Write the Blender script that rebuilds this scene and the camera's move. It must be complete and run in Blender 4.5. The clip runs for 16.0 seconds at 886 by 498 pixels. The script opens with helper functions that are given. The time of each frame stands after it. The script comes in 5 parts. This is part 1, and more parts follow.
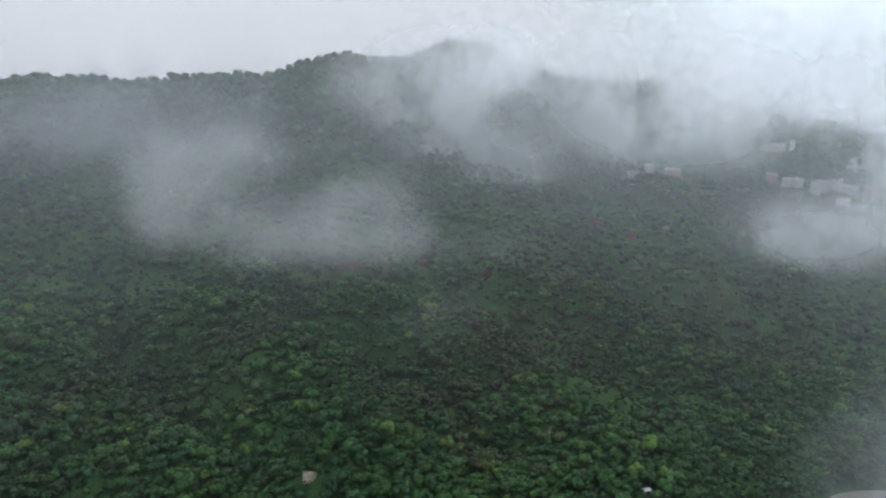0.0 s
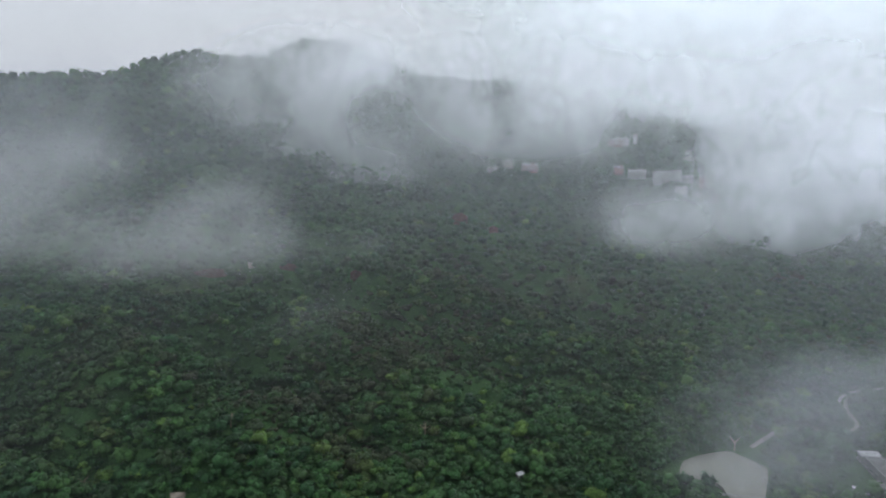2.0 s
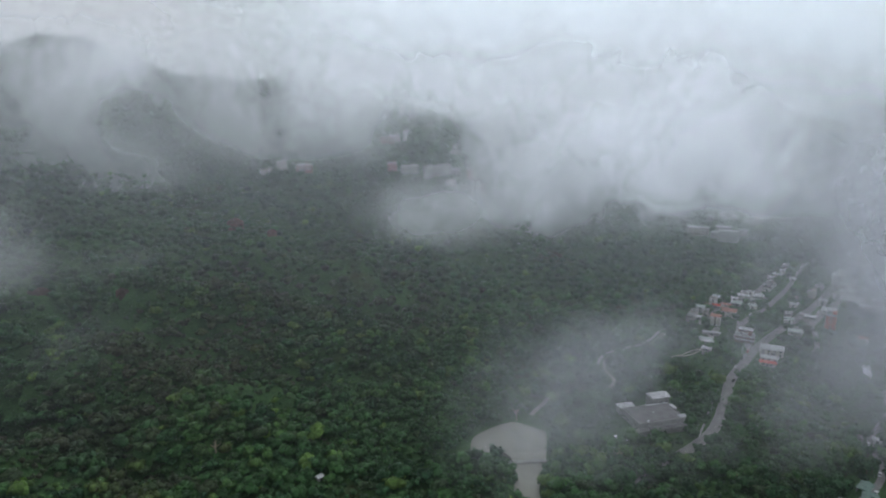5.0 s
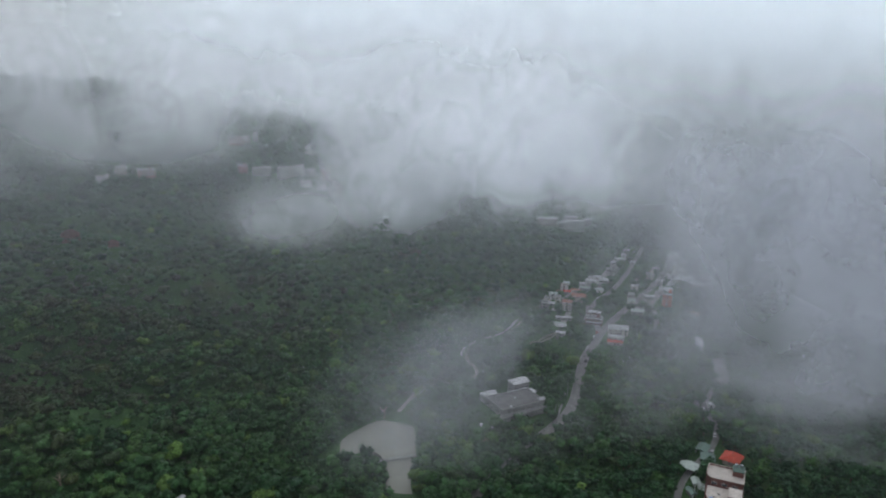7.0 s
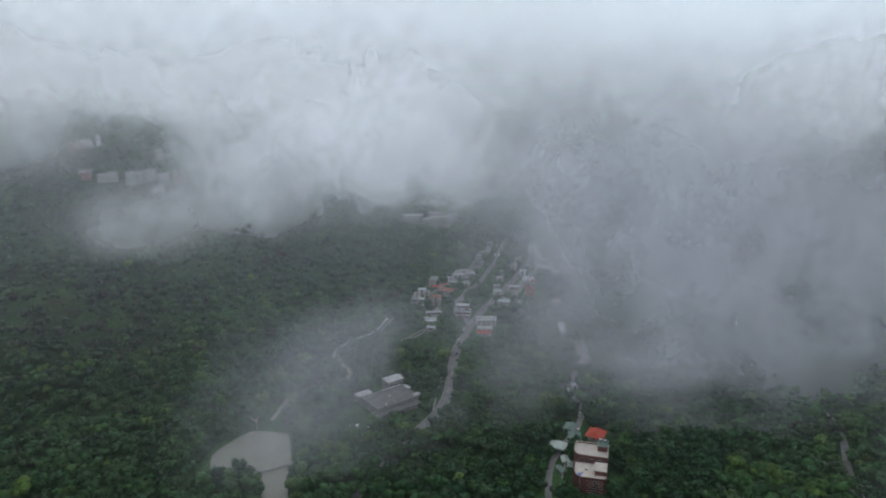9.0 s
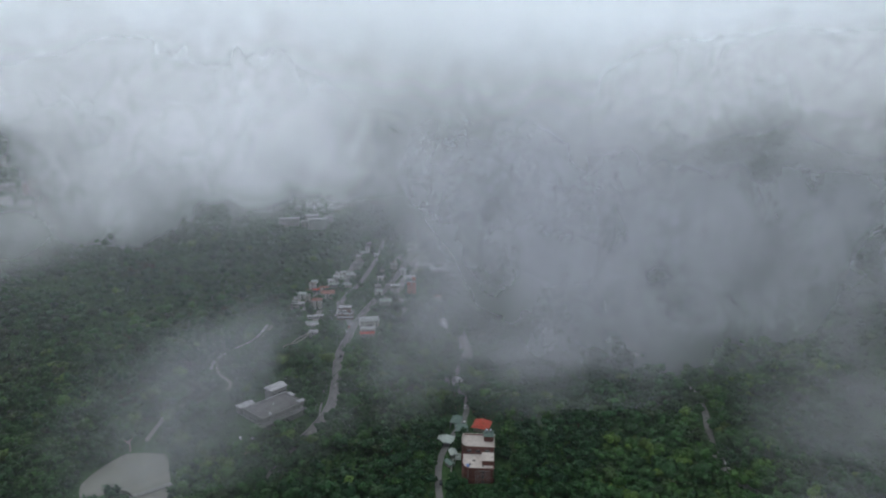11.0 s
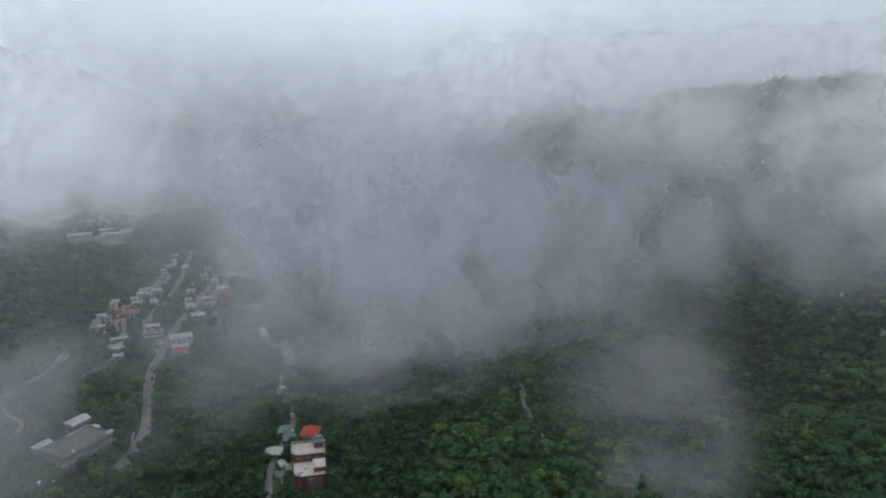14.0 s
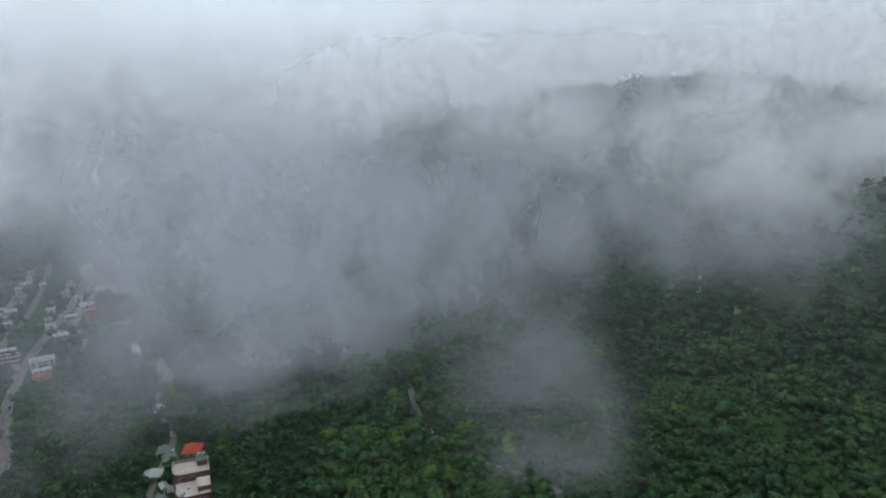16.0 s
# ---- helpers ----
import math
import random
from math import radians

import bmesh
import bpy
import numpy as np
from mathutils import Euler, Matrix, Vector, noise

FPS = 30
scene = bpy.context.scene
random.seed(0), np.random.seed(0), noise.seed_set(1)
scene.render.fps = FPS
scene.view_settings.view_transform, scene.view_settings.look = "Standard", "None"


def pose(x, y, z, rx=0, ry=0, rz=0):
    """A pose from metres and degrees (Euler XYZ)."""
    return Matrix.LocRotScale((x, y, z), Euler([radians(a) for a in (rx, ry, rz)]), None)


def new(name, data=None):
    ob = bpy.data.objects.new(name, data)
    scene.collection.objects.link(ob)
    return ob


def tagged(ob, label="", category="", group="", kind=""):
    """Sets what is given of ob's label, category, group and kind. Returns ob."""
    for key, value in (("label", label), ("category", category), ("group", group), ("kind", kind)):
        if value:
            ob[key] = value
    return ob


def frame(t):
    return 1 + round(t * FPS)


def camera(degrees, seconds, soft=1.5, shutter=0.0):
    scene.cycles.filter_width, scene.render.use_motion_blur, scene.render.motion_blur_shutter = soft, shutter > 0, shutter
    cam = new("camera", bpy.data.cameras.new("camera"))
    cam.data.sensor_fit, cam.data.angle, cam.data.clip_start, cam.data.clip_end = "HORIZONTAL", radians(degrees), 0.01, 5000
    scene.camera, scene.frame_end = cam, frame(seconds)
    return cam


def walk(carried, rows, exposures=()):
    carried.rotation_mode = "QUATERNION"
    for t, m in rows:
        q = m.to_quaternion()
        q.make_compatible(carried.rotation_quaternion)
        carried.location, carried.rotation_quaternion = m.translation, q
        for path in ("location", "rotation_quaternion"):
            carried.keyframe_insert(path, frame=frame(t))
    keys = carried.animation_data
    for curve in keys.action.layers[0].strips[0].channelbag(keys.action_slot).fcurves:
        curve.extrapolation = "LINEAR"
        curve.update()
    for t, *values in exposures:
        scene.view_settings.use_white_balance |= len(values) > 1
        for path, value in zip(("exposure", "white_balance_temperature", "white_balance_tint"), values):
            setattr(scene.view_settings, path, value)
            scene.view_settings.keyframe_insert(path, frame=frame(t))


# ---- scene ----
# The camera hovers and turns to its right: seconds, turn, tilt and lean in degrees.
EYE = Vector((0.0, 0.0, 220.0))
cam = camera(64.4, 16.0, soft=2.0)
PATH = [
    (0.0, 0.00, -14.71, 0.06),
    (0.5, 2.43, -14.72, 0.09),
    (1.0, 5.16, -14.73, 0.15),
    (1.5, 8.22, -14.74, 0.15),
    (2.0, 11.13, -14.75, 0.19),
    (2.5, 14.21, -14.74, 0.15),
    (3.0, 17.24, -14.74, 0.23),
    (3.5, 20.26, -14.76, 0.25),
    (4.0, 23.27, -14.77, 0.25),
    (6.5, 38.33, -14.80, 0.28),
    (7.0, 41.17, -14.81, 0.34),
    (7.5, 44.04, -14.82, 0.31),
    (8.0, 46.84, -14.82, 0.26),
    (8.5, 49.63, -14.82, 0.25),
    (9.0, 52.30, -14.86, 0.33),
    (11.5, 64.91, -14.83, 0.26),
    (12.0, 67.43, -14.82, 0.29),
    (12.5, 70.02, -14.81, 0.26),
    (13.0, 72.62, -14.80, 0.18),
    (13.5, 75.23, -14.79, 0.16),
    (14.0, 77.77, -14.79, 0.10),
    (14.5, 80.24, -14.78, 0.07),
    (15.0, 82.70, -14.75, 0.05),
    (15.5, 85.18, -14.75, 0.03),
    (16.0, 87.67, -14.73, 0.04),
]


def hover(turn, tilt, lean):
    return Matrix.Translation(EYE) @ pose(0, 0, 0, 90 + tilt, 0, -turn) @ pose(0, 0, 0, 0, 0, lean)


EXPOSURES = [(0.0, 0.22), (2.0, 0.12), (4.0, -0.02), (7.0, -0.20), (9.0, -0.25), (12.5, -0.25), (16.0, -0.19)]
walk(cam, [(t, hover(a, b, c)) for t, a, b, c in PATH], EXPOSURES)

# ---- light: an overcast sky with a veiled sun ----
SUN_EL, SUN_TURN = 58.0, 35.0
world = bpy.data.worlds.new("overcast")
scene.world = world
world.use_nodes = True
wt = world.node_tree
wt.nodes.clear()
w_out = wt.nodes.new("ShaderNodeOutputWorld")
w_bg = wt.nodes.new("ShaderNodeBackground")
w_sky = wt.nodes.new("ShaderNodeTexSky")
w_sky.sky_type, w_sky.sun_disc = "NISHITA", False
w_sky.sun_elevation, w_sky.sun_rotation = radians(SUN_EL), radians(SUN_TURN)
w_bg.inputs[1].default_value = 0.10
w_mix = wt.nodes.new("ShaderNodeMix")
w_mix.data_type = "RGBA"
w_mix.inputs[0].default_value = 0.93
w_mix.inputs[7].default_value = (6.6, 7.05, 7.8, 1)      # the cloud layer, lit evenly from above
wt.links.new(w_sky.outputs[0], w_mix.inputs[6])
w_coord = wt.nodes.new("ShaderNodeTexCoord")
w_noise = wt.nodes.new("ShaderNodeTexNoise")       # faint billows all over the cloud layer
w_noise.inputs["Scale"].default_value, w_noise.inputs["Detail"].default_value = 4.0, 3.0
w_range = wt.nodes.new("ShaderNodeMapRange")
w_range.inputs["From Min"].default_value, w_range.inputs["From Max"].default_value = 0.3, 0.7
w_range.inputs["To Min"].default_value, w_range.inputs["To Max"].default_value = 0.97, 1.03
w_scale = wt.nodes.new("ShaderNodeVectorMath")
w_scale.operation = "SCALE"
wt.links.new(w_coord.outputs["Generated"], w_noise.inputs["Vector"])
wt.links.new(w_noise.outputs[0], w_range.inputs["Value"])
wt.links.new(w_mix.outputs[2], w_scale.inputs[0])
wt.links.new(w_range.outputs[0], w_scale.inputs["Scale"])
wt.links.new(w_scale.outputs[0], w_bg.inputs[0])
wt.links.new(w_bg.outputs[0], w_out.inputs[0])
sun_data = bpy.data.lights.new("sun", "SUN")
sun_data.energy, sun_data.angle, sun_data.color = 0.5, radians(25), (1.0, 0.97, 0.93)
sun = new("sun", sun_data)
sun.matrix_world = pose(0, 0, 600, 90 - SUN_EL, 0, 180 - SUN_TURN)
scene.cycles.transparent_max_bounces = 64

# ---- materials ----
def mat(name):
    m = bpy.data.materials.new(name)
    m.use_nodes = True
    t = m.node_tree
    bsdf = t.nodes["Principled BSDF"]
    return m, t, bsdf


def nd(t, kind, **values):
    n = t.nodes.new(kind)
    for k, v in values.items():
        n.inputs[k.replace("_", " ")].default_value = v
    return n


def noise_at(t, scale, detail=4.0, rough=0.55, coord="object"):
    geo = t.nodes.new("ShaderNodeNewGeometry") if coord == "world" else t.nodes.new("ShaderNodeTexCoord")
    n = nd(t, "ShaderNodeTexNoise", Scale=scale, Detail=detail, Roughness=rough)
    t.links.new(geo.outputs["Position" if coord == "world" else "Object"], n.inputs["Vector"])
    return n


def ramp(t, stops, source):
    r = t.nodes.new("ShaderNodeValToRGB")
    while len(r.color_ramp.elements) < len(stops):
        r.color_ramp.elements.new(0.5)
    for e, (at, c) in zip(r.color_ramp.elements, stops):
        e.position, e.color = at, (*c, 1)
    t.links.new(source, r.inputs[0])
    return r


def blend(t, a, b, fac, mode="MIX"):
    m = t.nodes.new("ShaderNodeMix")
    m.data_type, m.blend_type = "RGBA", mode
    for sock, v in ((0, fac), (6, a), (7, b)):
        if isinstance(v, (int, float)):
            m.inputs[sock].default_value = v
        elif isinstance(v, tuple):
            m.inputs[sock].default_value = (*v, 1)
        else:
            t.links.new(v, m.inputs[sock])
    return m.outputs[2]


def relief(t, bsdf, source, strength, distance):
    b = nd(t, "ShaderNodeBump", Strength=strength, Distance=distance)
    t.links.new(source, b.inputs["Height"])
    t.links.new(b.outputs[0], bsdf.inputs["Normal"])


def surface(name, base, worn, scale, rough, bump=0.3, depth=0.03, spec=0.3, per_object=0.12, metal=0.0, coord="object"):
    """A weathered surface: base colour, worn colour by coarse stains, fine grain and a little change from object to object."""
    m, t, b = mat(name)
    coarse, fine = noise_at(t, scale, 5, 0.6, coord), noise_at(t, scale * 11, 3, 0.6, coord)
    stain = ramp(t, ((0.42, (0, 0, 0)), (0.72, (1, 1, 1))), coarse.outputs[0])
    c = blend(t, base, worn, stain.outputs[0])
    g = ramp(t, ((0.3, (0.82, 0.82, 0.82)), (0.7, (1.1, 1.1, 1.1))), fine.outputs[0])
    c = blend(t, c, g.outputs[0], 1.0, "MULTIPLY")
    info = t.nodes.new("ShaderNodeObjectInfo")
    v = ramp(t, ((0, (1 - per_object,) * 3), (1, (1 + per_object,) * 3)), info.outputs["Random"])
    c = blend(t, c, v.outputs[0], 1.0, "MULTIPLY")
    t.links.new(c, b.inputs["Base Color"])
    b.inputs["Roughness"].default_value, b.inputs["Metallic"].default_value = rough, metal
    b.inputs["Specular IOR Level"].default_value = spec
    relief(t, b, fine.outputs[0], bump, depth)
    return m


WHITE = surface("white_render", (0.64, 0.64, 0.62), (0.42, 0.42, 0.40), 0.5, 0.7)
CREAM = surface("cream_render", (0.55, 0.51, 0.44), (0.36, 0.33, 0.29), 0.5, 0.75)
GREYWALL = surface("grey_concrete", (0.30, 0.30, 0.29), (0.18, 0.18, 0.17), 0.4, 0.85)
PINK = surface("red_tiled_wall", (0.36, 0.15, 0.13), (0.26, 0.12, 0.11), 0.6, 0.6)
BRICK = surface("brown_brick_cladding", (0.17, 0.075, 0.06), (0.10, 0.05, 0.045), 0.9, 0.7, 0.5)
ORANGE = surface("orange_painted_wall", (0.62, 0.13, 0.045), (0.42, 0.10, 0.05), 0.35, 0.6)
REDROOF = surface("red_sheet_roof", (0.55, 0.07, 0.045), (0.36, 0.10, 0.05), 0.35, 0.5)
ORANGEROOF = surface("orange_tile_roof", (0.40, 0.19, 0.14), (0.27, 0.14, 0.11), 0.4, 0.7)
GREENROOF = surface("green_sheet_roof", (0.13, 0.20, 0.17), (0.09, 0.13, 0.11), 0.4, 0.5)
PALEGREEN = surface("pale_green_sheet_roof", (0.45, 0.52, 0.48), (0.30, 0.36, 0.33), 0.4, 0.5)
SHEETROOF = surface("white_sheet_roof", (0.54, 0.55, 0.56), (0.34, 0.35, 0.35), 0.35, 0.45)
GREYROOF = surface("grey_flat_roof", (0.20, 0.20, 0.20), (0.12, 0.12, 0.12), 0.18, 0.8)
TERRACE = surface("pale_terrace_tiles", (0.58, 0.53, 0.48), (0.42, 0.38, 0.34), 0.25, 0.6)
ASPHALT = surface("wet_asphalt", (0.18, 0.178, 0.17), (0.12, 0.118, 0.113), 0.12, 0.45, 0.3, 0.02, 0.5, coord="world")
PAVING = surface("wet_concrete", (0.27, 0.265, 0.25), (0.17, 0.165, 0.155), 0.15, 0.5, 0.3, 0.02, 0.5, coord="world")
PAINTLINE = surface("road_paint", (0.62, 0.62, 0.58), (0.42, 0.42, 0.40), 0.5, 0.6)
STONE = surface("pale_rock", (0.42, 0.37, 0.30), (0.22, 0.18, 0.14), 0.22, 0.9, 0.8, 0.3, coord="world")
REDROCK = surface("red_brown_earth", (0.13, 0.085, 0.065), (0.08, 0.062, 0.048), 0.2, 0.9, 0.8, 0.3, coord="world")
BARK = surface("bark", (0.10, 0.075, 0.055), (0.06, 0.05, 0.04), 1.5, 0.9, 0.8)
PALEBARK = surface("pale_bark", (0.30, 0.26, 0.19), (0.18, 0.15, 0.11), 1.5, 0.9, 0.6)
CHROME = surface("steel_tank", (0.72, 0.73, 0.74), (0.55, 0.56, 0.57), 0.8, 0.25, 0.05, 0.01, 0.5, 0.03, 0.9)
CARWHITE = surface("white_car_paint", (0.75, 0.75, 0.75), (0.66, 0.66, 0.66), 0.5, 0.25, 0.02, 0.005, 0.5, 0.05)
CARDARK = surface("dark_car_paint", (0.05, 0.055, 0.065), (0.04, 0.04, 0.05), 0.5, 0.25, 0.02, 0.005, 0.5, 0.05)
CARRED = surface("red_car_paint", (0.42, 0.04, 0.03), (0.36, 0.035, 0.03), 0.5, 0.25, 0.02, 0.005, 0.5, 0.05)
RUBBER = surface("tyre_rubber", (0.03, 0.03, 0.03), (0.04, 0.04, 0.04), 2.0, 0.85)
BLUE = surface("blue_tarpaulin", (0.16, 0.27, 0.55), (0.12, 0.20, 0.42), 0.8, 0.5)
STEEL = surface("galvanised_steel", (0.42, 0.43, 0.44), (0.30, 0.30, 0.31), 0.8, 0.45, 0.1, 0.01, 0.5, 0.1, 0.6)

GLASS, gt_, gb = mat("dark_window_glass")
gb.inputs["Base Color"].default_value = (0.035, 0.045, 0.05, 1)
gb.inputs["Roughness"].default_value = 0.08
gn = noise_at(gt_, 0.6, 2)
relief(gt_, gb, gn.outputs[0], 0.05, 0.02)

WATER, t, b = mat("silty_pond_water")
n1, n2 = noise_at(t, 0.02, 4, 0.5, "world"), noise_at(t, 0.9, 3, 0.5, "world")
c = blend(t, (0.20, 0.205, 0.165), (0.25, 0.25, 0.205), n1.outputs[0])
t.links.new(c, b.inputs["Base Color"])
b.inputs["Roughness"].default_value = 0.12
relief(t, b, n2.outputs[0], 0.12, 0.03)

# Ground under the trees: damp scrub, grass and leaf litter.
GROUND, t, b = mat("scrub_ground")
n1, n2, n3 = noise_at(t, 0.012, 5, 0.6, "world"), noise_at(t, 0.09, 5, 0.65, "world"), noise_at(t, 0.9, 4, 0.6, "world")
c1 = ramp(t, ((0.30, (0.032, 0.068, 0.028)), (0.5, (0.045, 0.100, 0.036)), (0.68, (0.062, 0.125, 0.040))), n2.outputs[0])
c2 = ramp(t, ((0.56, (0, 0, 0)), (0.70, (1, 1, 1))), n1.outputs[0])
c = blend(t, c1.outputs[0], (0.048, 0.046, 0.024), c2.outputs[0])
g = ramp(t, ((0.3, (0.6, 0.6, 0.6)), (0.7, (1.25, 1.25, 1.25))), n3.outputs[0])
c = blend(t, c, g.outputs[0], 1.0, "MULTIPLY")
t.links.new(c, b.inputs["Base Color"])
b.inputs["Roughness"].default_value = 0.9
b.inputs["Specular IOR Level"].default_value = 0.15
relief(t, b, n3.outputs[0], 0.8, 0.6)

# Leaves: the tree's own hue, drifting from one stand of trees to the next.
LEAF, t, b = mat("leaves")
hue = t.nodes.new("ShaderNodeAttribute")
hue.attribute_name = "tint"
info = t.nodes.new("ShaderNodeObjectInfo")
isl = t.nodes.new("ShaderNodeNewGeometry")
add = t.nodes.new("ShaderNodeMath")
add.operation = "MULTIPLY_ADD"
add.inputs[1].default_value = 0.12
t.links.new(info.outputs["Random"], add.inputs[0])
t.links.new(hue.outputs["Fac"], add.inputs[2])
c1 = ramp(t, ((0.0, (0.020, 0.056, 0.030)), (0.3, (0.028, 0.081, 0.034)), (0.7, (0.044, 0.116, 0.036)), (0.9, (0.066, 0.146, 0.038)), (1.0, (0.100, 0.185, 0.042))), add.outputs[0])
n1, n2 = noise_at(t, 0.0065, 4, 0.6, "world"), noise_at(t, 0.85, 4, 0.65, "world")
dry = t.nodes.new("ShaderNodeAttribute")           # stands of trees with brownish foliage
dry.attribute_name = "dry"
c = blend(t, c1.outputs[0], (0.056, 0.050, 0.034), dry.outputs["Fac"])
c = blend(t, c, (0.042, 0.060, 0.034), ramp(t, ((0.5, (0, 0, 0)), (0.66, (0.4, 0.4, 0.4))), n1.outputs[0]).outputs[0])
g = ramp(t, ((0.30, (0.45, 0.47, 0.5)), (0.5, (0.95, 0.95, 0.95)), (0.72, (1.5, 1.46, 1.3))), n2.outputs[0])
c = blend(t, c, g.outputs[0], 1.0, "MULTIPLY")
v = ramp(t, ((0, (0.65, 0.65, 0.65)), (1, (1.3, 1.3, 1.3))), isl.outputs["Random Per Island"])
c = blend(t, c, v.outputs[0], 1.0, "MULTIPLY")
t.links.new(c, b.inputs["Base Color"])
b.inputs["Roughness"].default_value = 0.6
b.inputs["Specular IOR Level"].default_value = 0.2
relief(t, b, n2.outputs[0], 1.0, 0.9)

# Mist and cloud: thin drifting layers; each carries its own density, and torn edges come from cloud noise in space.
def calc(t, op, a, b_=None):
    n = t.nodes.new("ShaderNodeMath")
    n.operation = op
    for i, v in enumerate((a, b_)):
        if isinstance(v, (int, float)):
            n.inputs[i].default_value = v
        elif v is not None:
            t.links.new(v, n.inputs[i])
    return n.outputs[0]


def soft(t, value, lo, hi):
    n = t.nodes.new("ShaderNodeMapRange")
    n.interpolation_type = "SMOOTHSTEP"
    n.inputs["From Min"].default_value, n.inputs["From Max"].default_value = lo, hi
    t.links.new(value, n.inputs["Value"])
    return n.outputs[0]


def droplets(name, colour, scale=0.0, detail=5.0, torn=0.0, tall=0.7):
    """Fine water drops that take the sky's light from above on both faces. torn: how far cloud noise eats into the edges;
    0 gives an even veil. tall: below 1, the wisps are drawn out upwards."""
    m, t, b = mat(name)
    t.nodes.remove(b)
    puff = t.nodes.new("ShaderNodeAttribute")
    puff.attribute_name = "puff"
    sep = t.nodes.new("ShaderNodeSeparateXYZ")
    t.links.new(puff.outputs["Vector"], sep.inputs[0])
    body = sep.outputs[0]
    if torn:
        geo = t.nodes.new("ShaderNodeNewGeometry")
        stretch = nd(t, "ShaderNodeMapping", Scale=(1, 1, tall))
        nz = nd(t, "ShaderNodeTexNoise", Scale=scale, Detail=detail, Roughness=0.56, Distortion=0.25)
        t.links.new(geo.outputs["Position"], stretch.inputs[0])
        t.links.new(stretch.outputs[0], nz.inputs["Vector"])
        shape = calc(t, "ADD", calc(t, "MULTIPLY", body, 0.8), calc(t, "MULTIPLY", calc(t, "SUBTRACT", nz.outputs[0], 0.5), torn))
        body = soft(t, shape, 0.0, 1.12)
    alpha = calc(t, "MULTIPLY", body, sep.outputs[2])
    lit = nd(t, "ShaderNodeBsdfDiffuse", Color=(*colour, 1), Normal=(0, 0, 1))
    thru = nd(t, "ShaderNodeBsdfTranslucent", Color=(*colour, 1), Normal=(0, 0, -1))
    both, clear, veil = t.nodes.new("ShaderNodeAddShader"), t.nodes.new("ShaderNodeBsdfTransparent"), t.nodes.new("ShaderNodeMixShader")
    t.links.new(lit.outputs[0], both.inputs[0])
    t.links.new(thru.outputs[0], both.inputs[1])
    t.links.new(alpha, veil.inputs[0])
    t.links.new(clear.outputs[0], veil.inputs[1])
    t.links.new(both.outputs[0], veil.inputs[2])
    t.links.new(veil.outputs[0], t.nodes["Material Output"].inputs["Surface"])
    return m


# Same drops as CLOUD; the grey puts the shade beneath the cloud into the colour.
MIST = droplets("shaded_valley_mist", (0.455, 0.465, 0.495), 0.022, 4, 3.4, 0.65)
CLOUD = droplets("low_cloud", (0.70, 0.705, 0.72), 0.014, 6, 3.4, 0.85)
OVERCAST = droplets("overcast_cloud", (0.735, 0.75, 0.765), 0.006, 5, 1.4, 1.2)
# Haze colour held down to carry the cloud's shade over the valley.
HAZE = droplets("shaded_valley_air", (0.38, 0.395, 0.425))

# ---- the lie of the land ----
ALONG = np.array((0.900, 0.436))            # the valley runs this way, uphill
ACROSS = np.array((-0.436, 0.900))          # towards the high mountain
BEND = np.array((310.0, 252.0))             # a point on the valley road


def waves(x, y, size, seed):
    """Smooth rolling relief between -1 and 1, from a few crossed sine waves."""
    rng = np.random.RandomState(seed)
    out = 0
    for k in range(7):
        a, ph, f = rng.uniform(0, 6.283), rng.uniform(0, 6.283), rng.uniform(0.6, 1.7)
        out = out + np.sin((x * np.cos(a) + y * np.sin(a)) * f * 6.283 / size + ph
                           + 0.9 * np.sin((x * np.sin(a) - y * np.cos(a)) * f * 2.1 / size + ph * 2))
    return out / 4.2


def bump(x, y, cx, cy, r, h):
    return h * np.exp(-((x - cx) ** 2 + (y - cy) ** 2) / (r * r))


def terrain(x, y):
    """Height of the ground: a valley floor, the mountain on one side and the hill on the other."""
    x, y = np.asarray(x, float), np.asarray(y, float)
    s = (x - BEND[0]) * ALONG[0] + (y - BEND[1]) * ALONG[1]
    q = (x - BEND[0]) * ACROSS[0] + (y - BEND[1]) * ACROSS[1]
    far = np.clip((s - 150) / 1000, 0, 1.6)
    north = np.interp(q, (0, 90, 200, 290, 470, 650, 800, 930, 1060, 1250, 1700, 3000),
                      (0, 3, 9, 24, 54, 88, 126, 166, 192, 180, 120, 60))
    south = np.interp(-q, (0, 100, 200, 320, 450, 520, 600, 700, 900, 1300, 3000),
                      (0, 2, 8, 22, 42, 80, 128, 158, 175, 150, 60))
    lower = 1 - 0.45 * np.clip((s - 150) / 700, 0, 1)   # the mountain sinks up the valley
    z = north * lower + south + 55 * far
    rough = np.clip((np.abs(q + 40) - 120) / 250, 0, 1)
    z = z + rough * (13 * waves(x, y, 330, 3) + 8 * waves(x, y, 120, 5) + 2.2 * waves(x, y, 45, 8))
    z = z + bump(x, y, 15, 1330, 120, 62) + bump(x, y, -170, 1260, 115, 32)
    z = z + bump(x, y, 480, 1010, 190, 34) + bump(x, y, 330, 1180, 170, 45)
    z = z - bump(x, y, 216, 300, 46, 4.5)
    step = lambda v, a, b: np.clip((v - a) / (b - a), 0, 1) ** 2 * (3 - 2 * np.clip((v - a) / (b - a), 0, 1))
    foot = step(q, 150, 250) * (1 - step(q, 400, 470)) * (1 - step(s, -20, 160))
    spur = np.abs(np.sin((s + 0.35 * q + 22 * waves(x, y, 150, 71)) * math.pi / 125))      # spurs and gullies running down to the valley
    z = z + foot * (26 * (spur - 0.62) + 5 * np.abs(waves(x, y, 60, 73)))
    return z


def height(x, y):
    return float(terrain(x, y))


